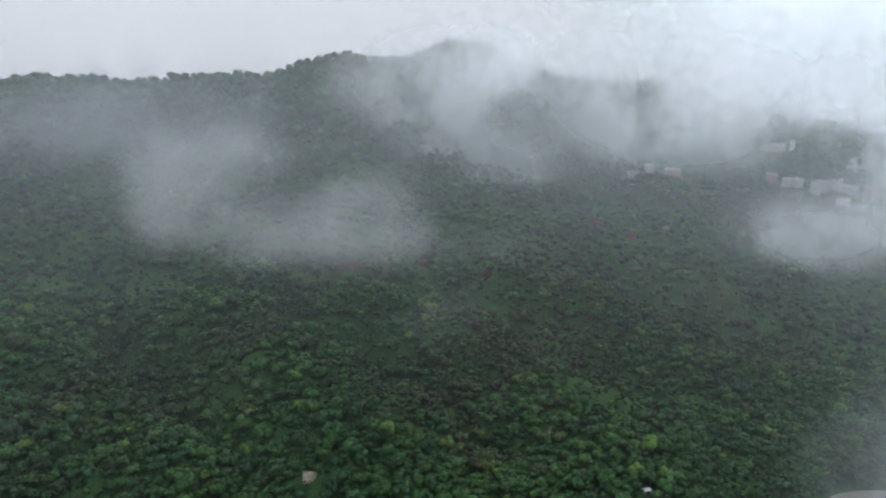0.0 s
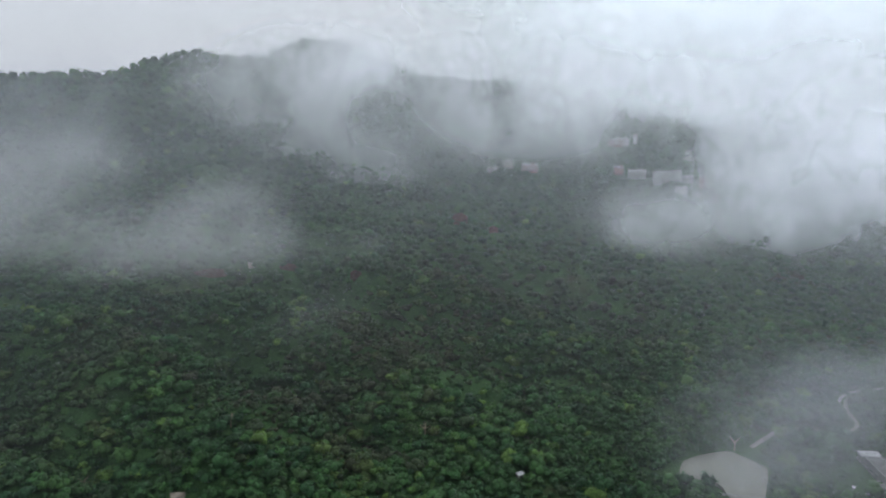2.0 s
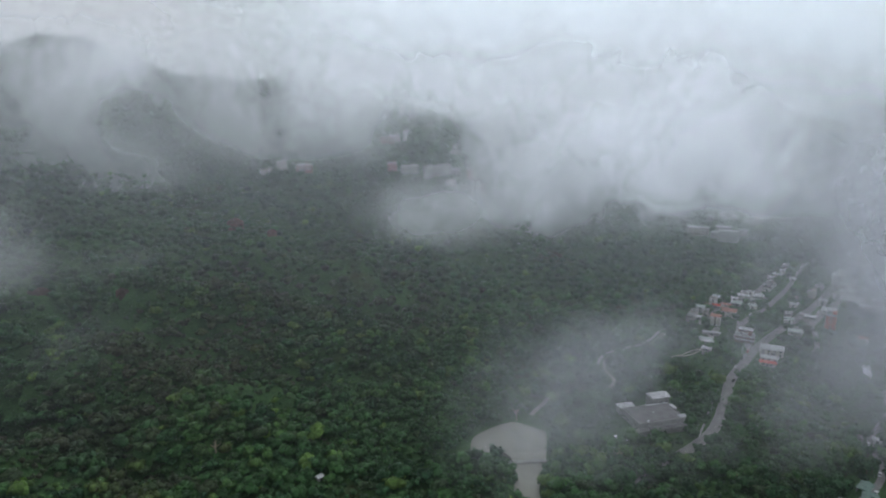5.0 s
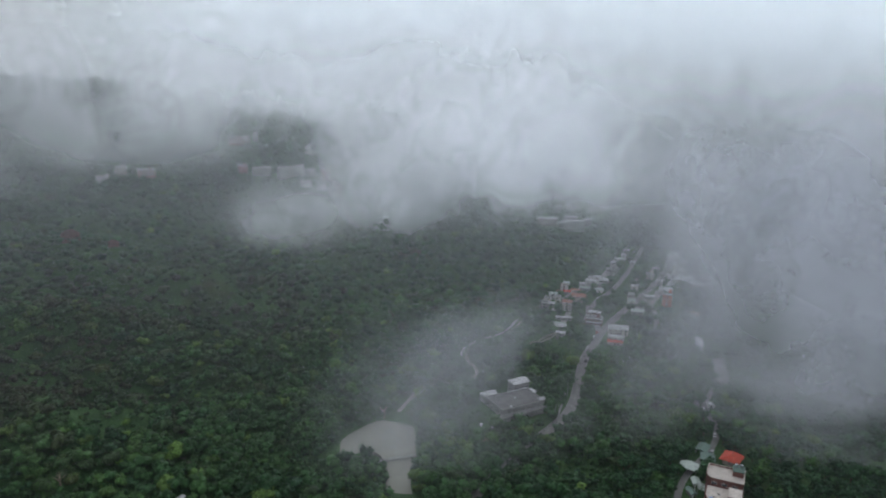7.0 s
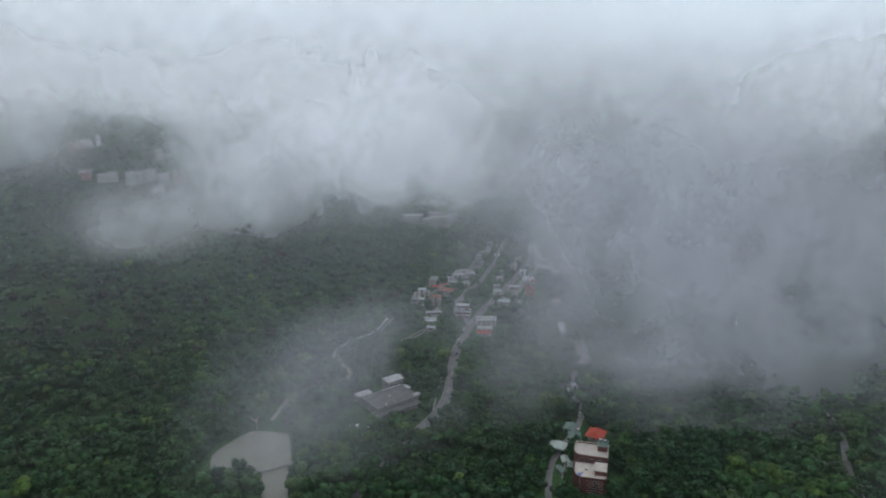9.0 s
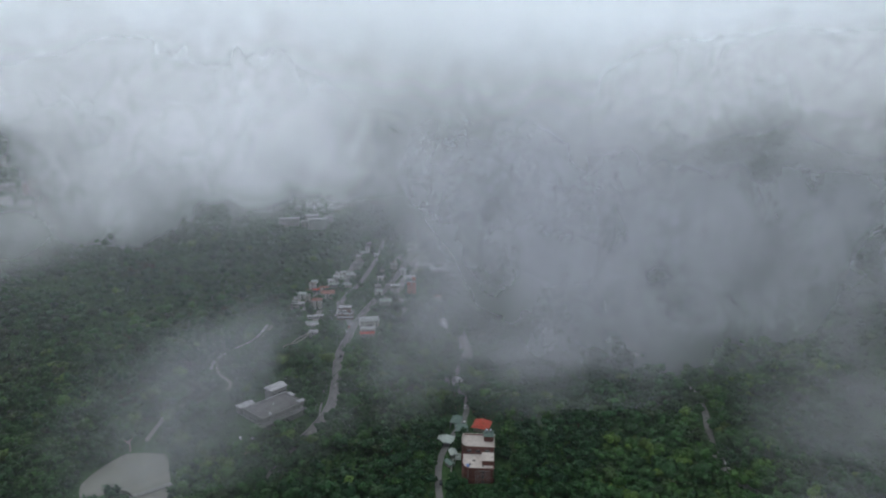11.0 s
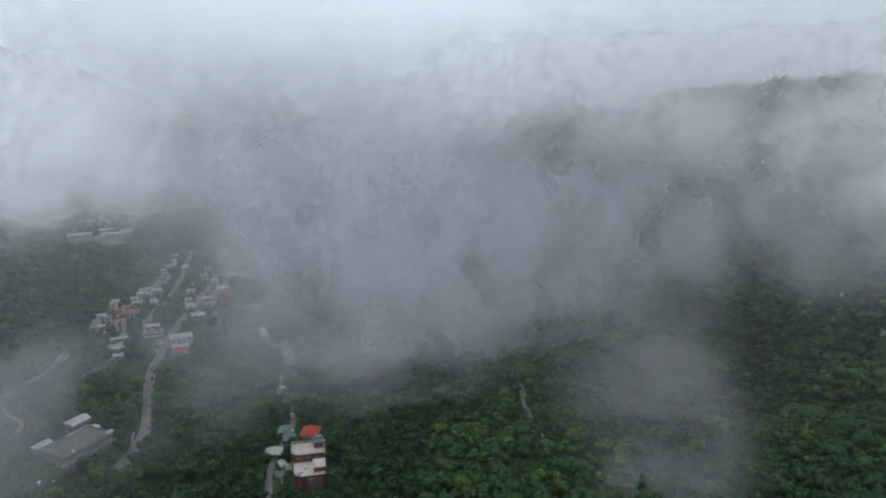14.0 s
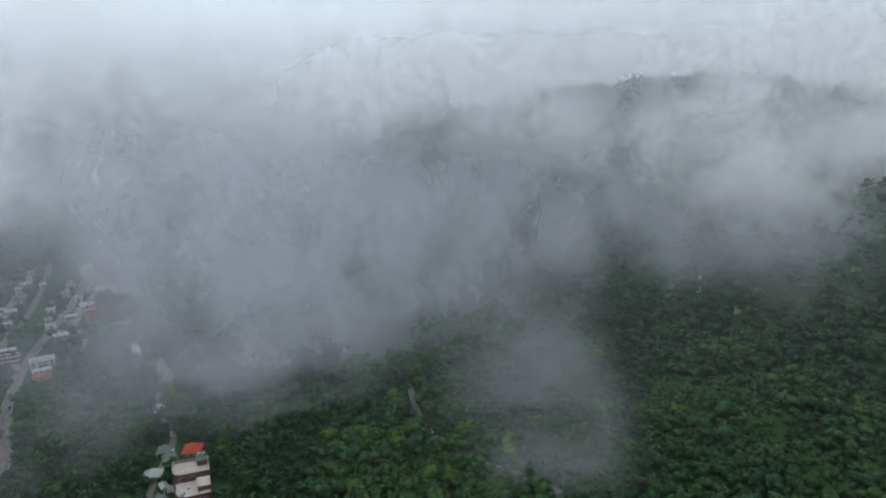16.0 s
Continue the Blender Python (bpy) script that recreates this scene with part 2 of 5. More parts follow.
def mesh_of(name, verts, faces, material, smooth=False):
    me = bpy.data.meshes.new(name)
    me.from_pydata([tuple(v) for v in verts], [], [tuple(f) for f in faces])
    me.materials.append(material)
    if smooth:
        me.shade_smooth()
    me.update()
    return me


def curve_through(points, step):
    """Evenly spaced points on a smooth line through the given plan points."""
    p = np.array(points, float)
    p = np.vstack([2 * p[0] - p[1], p, 2 * p[-1] - p[-2]])
    out = []
    for i in range(1, len(p) - 2):
        a, b_, c_, d = p[i - 1], p[i], p[i + 1], p[i + 2]
        k = max(2, int(np.hypot(*(c_ - b_)) / step))
        for s in np.arange(k) / k:
            out.append(0.5 * (2 * b_ + (c_ - a) * s + (2 * a - 5 * b_ + 4 * c_ - d) * s * s + (3 * b_ - a - 3 * c_ + d) * s ** 3))
    out.append(p[-2])
    return np.array(out)


# One sheet of ground, finer where the camera sees it, out to the horizon.
radii = np.concatenate([np.linspace(0, 250, 26)[1:], np.geomspace(256, 1700, 190), np.geomspace(1760, 4900, 22)])
turns = np.radians(np.concatenate([np.arange(-45, 130, 0.55), np.arange(130, 315, 3.0)]))
rr, aa = np.meshgrid(radii, turns, indexing="ij")
gx, gy = rr * np.sin(aa), rr * np.cos(aa)
gz = terrain(gx, gy)
nr, na = gx.shape
gv = [(0.0, 0.0, height(0, 0))] + list(zip(gx.ravel(), gy.ravel(), gz.ravel()))
ring = np.arange(na)
gf = [(0, 1 + i, 1 + (i + 1) % na) for i in ring]
for k in range(nr - 1):
    a0, b0 = 1 + k * na, 1 + (k + 1) * na
    gf += [(a0 + i, b0 + i, b0 + (i + 1) % na, a0 + (i + 1) % na) for i in range(na)]
ground = new("ground", mesh_of("ground", gv, gf, GROUND, True))
tagged(ground, "damp green mountain slopes and valley floor under forest", "ground", kind="structure")

ROADS = {
    "valley": (6.8, [(205, 222), (237, 237), (270, 249), (295, 250), (318, 254), (338.3, 260.3), (357.3, 270.3), (380.3, 285.3), (411.3, 305.3), (440.3, 318.3), (466.3, 329.3), (502, 340), (534, 347), (560, 353), (591, 361), (625, 372), (672, 389), (720, 405), (800, 440)]),
    "upper_street": (5.0, [(465, 331), (485, 352), (500, 367), (529, 377), (547, 380), (579, 391), (632, 412), (690, 440)]),
    "lane": (4.0, [(494, 299), (510, 305), (523, 314), (542, 330), (557, 350)]),
    "villa_lane": (3.6, [(270, 140), (286, 151), (300, 159), (313, 165), (327, 169), (340, 171), (362, 174), (385, 183), (407, 203), (422, 209), (446, 216), (482, 231), (520, 250)]),
    "hill_road": (4.0, [(300, -45), (330, -18), (345, 0), (352, 7), (364, 18), (380, 26), (405, 34), (430, 41), (470, 62), (505, 100)]),
}
ROADLINES = {k: (w, curve_through(p, 4.0)) for k, (w, p) in ROADS.items()}


def strip(line, offset, width, lift, thick):
    """A ribbon along a plan line, laid on the ground, with real edges."""
    d = np.gradient(line, axis=0)
    d /= np.linalg.norm(d, axis=1)[:, None]
    n = np.stack([-d[:, 1], d[:, 0]], 1)
    z = terrain(line[:, 0], line[:, 1]) + lift
    verts, faces = [], []
    for (x, y), (a, b_), h in zip(line, n, z):
        for o, dz in ((offset - width / 2, -thick), (offset - width / 2, 0), (offset + width / 2, 0), (offset + width / 2, -thick)):
            verts.append((x + a * o, y + b_ * o, h + dz))
    for i in range(len(line) - 1):
        k = 4 * i
        faces += [(k + j, k + j + 1, k + j + 5, k + j + 4) for j in range(3)]
    return verts, faces


for key, (w, line) in ROADLINES.items():
    v, f = strip(line, 0, w, 0.35, 1.2)
    road = new("road", mesh_of("road", v, f, ASPHALT))
    tagged(road, "wet grey asphalt road winding through the valley" if key == "valley" else "narrow wet grey lane between trees and houses", "road", kind="structure")
    if key == "valley":
        for o in (-w / 2 + 0.2, w / 2 - 0.2):
            v, f = strip(line, o, 0.35, 0.50, 0.2)
            kerb = new("kerb", mesh_of("kerb", v, f, PAVING))
            tagged(kerb, "pale concrete kerb along the valley road", "kerb", kind="structure")
        for i in range(6, len(line) - 8, 3):
            v, f = strip(line[i:i + 2], 0, 0.18, 0.365, 0.004)
            dash = new("lane_mark", mesh_of("lane_mark", v, f, PAINTLINE))
            dash.parent = road
    if key == "hill_road":
        v, f = strip(line[14:26], -2.6, 0.35, 1.15, 0.9)
        tagged(new("road_barrier", mesh_of("road_barrier", v, f, WHITE)), "white concrete barrier along the bend of a hill road", "barrier", kind="structure")

# The stream, pale with silt, coming down to the pond.
stream_line = curve_through([(251, 330), (268, 338), (281, 343), (296, 341), (313, 334), (328, 337), (335, 347), (337, 356), (345, 366), (356, 373), (370, 375), (385, 376), (402, 377), (430, 388)], 4.0)
v, f = strip(stream_line, 0, 3.0, 0.18, 0.8)
tagged(new("stream", mesh_of("stream", v, f, WATER)), "narrow silty stream running down to the pond", "stream", kind="structure")
v, f = strip(stream_line[24:], 4.2, 2.4, 0.7, 1.5)
tagged(new("stream_wall", mesh_of("stream_wall", v, f, PAVING)), "pale concrete bank wall beside the stream", "wall", kind="structure")

# The pond with an uneven bank, and the weir walk across its narrow end.
bank = curve_through([(175, 311), (205, 326), (219, 330), (234, 331), (250, 329), (247, 309), (228, 284), (207, 262), (195, 242), (184, 250), (194, 267), (208, 286), (212, 302), (196, 305), (175, 311)], 5.0)[:-1]
POND = np.array(bank)
pv = [(x, y, 0.05) for x, y in bank] + [(x, y, -3.0) for x, y in bank]
k = len(bank)
pf = [tuple(range(k))[::-1]] + [(i, (i + 1) % k, k + (i + 1) % k, k + i) for i in range(k)]
pond = new("pond", mesh_of("pond", pv, pf, WATER))
tagged(pond, "still silty grey-green reservoir pond among trees", "pond", kind="structure")


def in_pond(x, y, margin=0.0):
    """Even-odd test against the bank line."""
    inside = np.zeros(np.shape(x), bool)
    cx, cy = POND.mean(0)
    px, py = cx + (POND[:, 0] - cx) * (1 + margin), cy + (POND[:, 1] - cy) * (1 + margin)
    j = len(px) - 1
    for i in range(len(px)):
        cross = ((py[i] > y) != (py[j] > y)) & (x < (px[j] - px[i]) * (y - py[i]) / (py[j] - py[i] + 1e-9) + px[i])
        inside ^= cross
        j = i
    return inside


CLEARED = []          # plan circles kept free of trees: x, y, radius

# ---- building helpers ----
def part(name, bm, material, parent=None, label=""):
    """One bmesh as one mesh object under a thing or under a part."""
    me = bpy.data.meshes.new(name)
    bm.to_mesh(me)
    bm.free()
    me.materials.append(material)
    ob = new(name, me)
    if parent is not None:
        ob.parent = parent
    if label:
        ob["label"] = label
    return ob


def shared(name, me, parent, m, label=""):
    """A further object on one mesh, at the pose m under its parent."""
    ob = new(name, me)
    ob.parent = parent
    ob.matrix_basis = m
    if label:
        ob["label"] = label
    return ob


def block(bm, x0, y0, z0, x1, y1, z1, bevel=0.0):
    made = bmesh.ops.create_cube(bm, size=1.0)["verts"]
    for v in made:
        v.co = Vector(((x0 + x1) / 2 + v.co.x * (x1 - x0), (y0 + y1) / 2 + v.co.y * (y1 - y0), (z0 + z1) / 2 + v.co.z * (z1 - z0)))
    if bevel:
        edges = list({e for v in made for e in v.link_edges})
        bmesh.ops.bevel(bm, geom=edges, offset=bevel, segments=1, affect="EDGES")
    return bm


def prism(bm, outline, z0, z1):
    """An upright prism on a plan outline."""
    low = [bm.verts.new((x, y, z0)) for x, y in outline]
    top = [bm.verts.new((x, y, z1)) for x, y in outline]
    k = len(outline)
    bm.faces.new(top)
    bm.faces.new(low[::-1])
    for i in range(k):
        bm.faces.new((low[i], low[(i + 1) % k], top[(i + 1) % k], top[i]))
    return bm


def tube(bm, x, y, z0, z1, r, n=12):
    return prism(bm, [(x + r * math.cos(6.2832 * i / n), y + r * math.sin(6.2832 * i / n)) for i in range(n)], z0, z1)


def pitched(bm, w, d, z, rise, eave, hip=0.0):
    """A gabled (hip 0) or hipped roof slab over a w by d plan, ridge along the width."""
    a, b_ = w / 2 + eave, d / 2 + eave
    e = [bm.verts.new(p) for p in ((-a, -b_, z), (a, -b_, z), (a, b_, z), (-a, b_, z))]
    r = [bm.verts.new(p) for p in ((-a + hip, 0, z + rise), (a - hip, 0, z + rise))]
    bm.faces.new((e[0], e[1], r[1], r[0]))
    bm.faces.new((e[2], e[3], r[0], r[1]))
    bm.faces.new((e[1], e[2], r[1]))
    bm.faces.new((e[3], e[0], r[0]))
    bm.faces.new(e[::-1])
    return bm


def arched(bm, w, d, z, rise, eave, n=8):
    """A barrel-vaulted sheet roof with thickness."""
    a, b_ = w / 2 + eave, d / 2 + eave
    rows = []
    for x in (-a, a):
        up = [bm.verts.new((x, -b_ + 2 * b_ * i / n, z + rise * math.sin(math.pi * i / n))) for i in range(n + 1)]
        dn = [bm.verts.new((v.co.x, v.co.y, v.co.z - 0.18)) for v in up]
        rows.append((up, dn))
    (u0, d0), (u1, d1) = rows
    for i in range(n):
        bm.faces.new((u0[i], u1[i], u1[i + 1], u0[i + 1]))
        bm.faces.new((d0[i + 1], d1[i + 1], d1[i], d0[i]))
        bm.faces.new((u0[i + 1], d0[i + 1], d0[i], u0[i]))
        bm.faces.new((u1[i], d1[i], d1[i + 1], u1[i + 1]))
    bm.faces.new((u0[0], d0[0], d1[0], u1[0]))
    bm.faces.new((u1[n], d1[n], d0[n], u0[n]))
    return bm


def frame_mesh(w, h):
    bm = bmesh.new()
    for x0, z0, x1, z1 in ((-w / 2, -h / 2, w / 2, -h / 2 + 0.1), (-w / 2, h / 2 - 0.1, w / 2, h / 2), (-w / 2, -h / 2 + 0.1, -w / 2 + 0.1, h / 2 - 0.1), (w / 2 - 0.1, -h / 2 + 0.1, w / 2, h / 2 - 0.1), (-0.04, -h / 2 + 0.1, 0.04, h / 2 - 0.1)):
        block(bm, x0, -0.10, z0, x1, 0.06, z1)
    me = bpy.data.meshes.new("window")
    bm.to_mesh(me)
    bm.free()
    me.materials.append(WHITE)
    return me


def pane_mesh(w, h):
    bm = block(bmesh.new(), -w / 2 + 0.05, -0.02, -h / 2 + 0.05, w / 2 - 0.05, 0.03, h / 2 - 0.05)
    me = bpy.data.meshes.new("pane")
    bm.to_mesh(me)
    bm.free()
    me.materials.append(GLASS)
    return me


WIN = {k: (frame_mesh(*k), pane_mesh(*k)) for k in ((1.8, 1.5), (2.6, 1.7), (1.2, 1.2))}


def windows(thing, w, d, z0, floors, storey, size=(1.8, 1.5), sides="fblr", gap=3.6):
    """Windows in rows on the named sides of a w by d block: each a frame with its pane."""
    fm, pm = WIN[size]
    for s in sides:
        run = w if s in "fb" else d
        n = max(1, int((run - 1.0) / gap))
        for k in range(floors):
            for i in range(n):
                at = (i - (n - 1) / 2) * run / n
                z = z0 + k * storey + storey * 0.55
                m = {"f": pose(at, -d / 2, z, 0, 0, 0), "b": pose(at, d / 2, z, 0, 0, 180), "l": pose(-w / 2, at, z, 0, 0, -90), "r": pose(w / 2, at, z, 0, 0, 90)}[s]
                shared("pane", pm, shared("window", fm, thing, m), Matrix())


def place(name, label, category, x, y, turn, sink=0.6, group="", clear=0.0):
    """An Empty at a thing's base, sunk a little into sloping ground."""
    ob = new(name)
    ob.empty_display_size = 0.5
    ob.matrix_world = pose(x, y, height(x, y) - sink + 0.0, 0, 0, turn)
    tagged(ob, label, category, group)
    if clear:
        CLEARED.append((x, y, clear))
    return ob


HOUSES = "houses in the valley village"


def house(label, x, y, turn, w, d, floors, wall, roof, style="flat", rise=2.2, storey=3.1, group=HOUSES, name="house", win=(1.8, 1.5), sides="fblr", gap=3.6, clear=None, extra=""):
    """A house with walls, floor bands, roof, door and windows."""
    if group == HOUSES:
        w, d, storey, floors = 0.74 * w, 0.8 * d, 2.6 * storey / 3.1, min(floors, 3)
    elif name == "house":
        w, d = 0.84 * w, 0.84 * d
    h = place(name, label, "building" if name != "house" else "house", x, y, turn, 0.8, group, clear or 0.62 * math.hypot(w, d))
    top = 0.8 + floors * storey
    part("wall", block(bmesh.new(), -w / 2, -d / 2, 0, w / 2, d / 2, top, 0.06), wall, h)
    if style == "flat":
        part("roof", block(bmesh.new(), -w / 2 + 0.25, -d / 2 + 0.25, top + 0.004, w / 2 - 0.25, d / 2 - 0.25, top + 0.15), roof, h)
        bm = bmesh.new()
        for q in ((-w / 2 - 0.05, -d / 2 - 0.05, w / 2 + 0.05, -d / 2 + 0.2), (-w / 2 - 0.05, d / 2 - 0.2, w / 2 + 0.05, d / 2 + 0.05), (-w / 2 - 0.05, -d / 2 + 0.2, -w / 2 + 0.2, d / 2 - 0.2), (w / 2 - 0.2, -d / 2 + 0.2, w / 2 + 0.05, d / 2 - 0.2)):
            block(bm, q[0], q[1], top + 0.005, q[2], q[3], top + 0.95)
        part("parapet", bm, WHITE if wall is not WHITE else CREAM, h)
        if w > 7:
            part("stair_head", block(bmesh.new(), w * 0.12, -d * 0.1, top + 0.151, w * 0.12 + 3.0, -d * 0.1 + 3.2, top + 2.7, 0.05), wall, h)
            part("water_tank", tube(bmesh.new(), -w * 0.25, d * 0.2, top + 0.151, top + 1.8, 0.8), CHROME, h, "stainless steel rooftop water tank")
    elif style == "arch":
        part("roof", arched(bmesh.new(), w, d, top + 0.05, rise, 0.5), roof, h)
    else:
        part("roof", pitched(bmesh.new(), w, d, top + 0.01, rise, 0.6, d * 0.5 if style == "hip" else 0.0), roof, h)
    for k in range(1, floors):
        part("floor_band", block(bmesh.new(), -w / 2 - 0.12, -d / 2 - 0.12, 0.8 + k * storey - 0.15, w / 2 + 0.12, d / 2 + 0.12, 0.8 + k * storey + 0.15), CREAM if wall is not CREAM else WHITE, h)
    door = part("door", block(bmesh.new(), -0.55, -d / 2 - 0.05, 0.8, 0.55, -d / 2 + 0.05, 2.9), CARDARK, h)
    part("handle", block(bmesh.new(), 0.35, -d / 2 - 0.12, 1.8, 0.42, -d / 2 - 0.05, 1.95), STEEL, door)
    windows(h, w, d, 0.8, floors, storey, win, sides, gap)
    if "a" in extra:       # an awning of sheet metal over the street side
        part("awning", block(bmesh.new(), -w / 2, -d / 2 - 2.2, 0.8 + 2.7, w / 2, -d / 2 - 0.01, 0.8 + 2.85), SHEETROOF, h)
    if "b" in extra:       # balconies with solid fronts on each upper floor
        for k in range(1, floors):
            bm = block(bmesh.new(), -w * 0.42, -d / 2 - 1.4, 0.8 + k * storey - 0.12, w * 0.42, -d / 2 - 0.13, 0.8 + k * storey + 0.04)
            block(bm, -w * 0.42, -d / 2 - 1.4, 0.8 + k * storey + 0.04, w * 0.42, -d / 2 - 1.28, 0.8 + k * storey + 1.0)
            part("balcony", bm, WHITE if wall is not WHITE else CREAM, h)
    return h


# ---- the brown brick villa with its stepped terraces ----
villa = place("villa", "brown brick villa with stepped pale roof terraces among trees", "house", 315.6, 142.6, 24, 0.8, clear=18)
# Local x runs away from the valley mouth (uphill), local y to its other side.
rear_plan = [(2, -9), (16, -9), (16, 8.5), (12, 9.2), (6, 9.2), (3.2, 8.0), (2, 6.0)]
front_plan = [(-13.5, -8.5), (-12, -9), (2, -9), (2, 8.5), (-8, 8.5), (-12.2, 7.2), (-13.8, 4.5)]
part("wall", prism(bmesh.new(), front_plan, 0, 9.2), BRICK, villa)
part("wall", prism(bmesh.new(), rear_plan, 0, 12.8), BRICK, villa)


def shrunk(plan, by):
    cx, cy = sum(p[0] for p in plan) / len(plan), sum(p[1] for p in plan) / len(plan)
    return [(cx + (x - cx) * by, cy + (y - cy) * by) for x, y in plan]


part("terrace", prism(bmesh.new(), shrunk(front_plan, 0.94), 9.204, 9.35), TERRACE, villa, "pale tiled roof terrace")
part("terrace", prism(bmesh.new(), shrunk(rear_plan, 0.94), 12.804, 12.95), TERRACE, villa, "pale tiled roof terrace")


def rim(plan, z, h, t):
    """A parapet round a plan outline."""
    bm = bmesh.new()
    inner = shrunk(plan, 1 - t / 8)
    outer = shrunk(plan, 1.008)
    k = len(plan)
    vs = [[bm.verts.new((x, y, zz)) for x, y in pl] for pl, zz in ((outer, z), (outer, z + h), (inner, z + h), (inner, z))]
    for a, b_ in ((0, 1), (1, 2), (2, 3), (3, 0)):
        for i in range(k):
            bm.faces.new((vs[a][i], vs[a][(i + 1) % k], vs[b_][(i + 1) % k], vs[b_][i]))
    return bm


part("parapet", rim(front_plan, 9.205, 0.9, 0.35), BRICK, villa)
part("parapet", rim(rear_plan, 12.805, 0.9, 0.35), BRICK, villa)
part("coping", rim(rear_plan, 13.71, 0.12, 0.40), CREAM, villa)
for z in (3.2, 6.2):
    part("floor_band", prism(bmesh.new(), shrunk(front_plan, 1.02), z - 0.2, z + 0.2), BRICK, villa)
cab = part("stair_head", block(bmesh.new(), -9.5, -8.4, 9.36, -1.5, -2.5, 12.1, 0.05), BRICK, villa)
part("roof", block(bmesh.new(), -9.8, -8.7, 12.105, -1.2, -2.2, 12.3), TERRACE, cab)
cab = part("stair_head", block(bmesh.new(), 9.0, -8.6, 12.96, 15.5, -3.2, 15.9, 0.05), BRICK, villa)
part("roof", block(bmesh.new(), 8.8, -8.8, 15.905, 15.7, -3.0, 16.1), GREENROOF, cab, "green sheet roof")
for yy in (-7.0, -4.6):
    tank = part("water_tank", tube(bmesh.new(), 13.6, yy, 16.11, 17.9, 0.85), CHROME, villa, "stainless steel rooftop water tank")
    part("lid", tube(bmesh.new(), 13.6, yy, 17.905, 18.1, 0.4), CHROME, tank)
part("pergola", block(bmesh.new(), 15.75, -9.5, 12.9, 17.0, -3.5, 13.15), STEEL, villa)
fm, pm = WIN[(2.6, 1.7)]
for z in (1.9, 4.9, 7.6):
    for yy in (-6, -2.5, 1.0, 4.0):
        shared("pane", pm, shared("window", fm, villa, pose(-13.62 if yy > -6 else -13.5, yy * 0.93, z, 0, 0, -90)), Matrix())
    for xx in (-10, -6.5, -3, 0.3):
        shared("pane", pm, shared("window", fm, villa, pose(xx, -9.0, z, 0, 0, 0)), Matrix())
for xx in (4.5, 8.5, 12.5):
    for z in (2.0, 5.2, 8.4, 11.2):
        shared("pane", pm, shared("window", fm, villa, pose(xx, -9.0, z, 0, 0, 0)), Matrix())
for z in (10.8,):
    for yy in (-5, 0, 5):
        shared("pane", pm, shared("window", fm, villa, pose(2.0, yy, z, 0, 0, -90)), Matrix())
for xx, yy, ww, dd in ((-10.5, -3.0, 1.2, 0.7), (-9.0, 4.0, 0.9, 0.9), (-5.5, 2.0, 0.6, 1.6)):
    box = place("planter", "small grey planter box standing on the villa's terrace", "planter", 0, 0, 0)
    part("tub", block(bmesh.new(), -ww / 2, -dd / 2, 0, ww / 2, dd / 2, 0.55, 0.04), GREYWALL, box)
    part("soil", block(bmesh.new(), -ww / 2 + 0.08, -dd / 2 + 0.08, 0.551, ww / 2 - 0.08, dd / 2 - 0.08, 0.58), BARK, box)
    box.matrix_world = villa.matrix_world @ pose(xx, yy, 9.35)

tarp = place("tarpaulin", "small blue tarpaulin folded over boxes on the villa's terrace", "tarpaulin", 0, 0, 0)
part("sheet", pitched(bmesh.new(), 2.2, 1.6, 0.35, 0.35, 0.1, 0.5), BLUE, tarp)
part("box", block(bmesh.new(), -1.0, -0.7, 0, 1.0, 0.7, 0.34, 0.03), GREYWALL, tarp)
tarp.matrix_world = villa.matrix_world @ pose(-10.6, 5.2, 9.35, 0, 0, 25)
frame_shed = place("steel_pergola", "grey steel pergola with narrow green slats beside the villa", "pergola", 318.5, 155.5, 24, 0.3, clear=5)
for sx in (-3.2, 3.2):
    for sy in (-1.9, 1.9):
        part("post", tube(bmesh.new(), sx, sy, 0, 3.0, 0.09, 8), STEEL, frame_shed)
for sy in (-1.9, 1.9):
    part("beam", block(bmesh.new(), -3.5, sy - 0.08, 3.001, 3.5, sy + 0.08, 3.2), STEEL, frame_shed)
slat = block(bmesh.new(), -0.16, -2.3, 3.201, 0.16, 2.3, 3.26)
slat_me = part("slat", slat, PALEGREEN, frame_shed).data
for i in range(-4, 5):
    if i:
        shared("slat", slat_me, frame_shed, pose(0.78 * i, 0, 0))

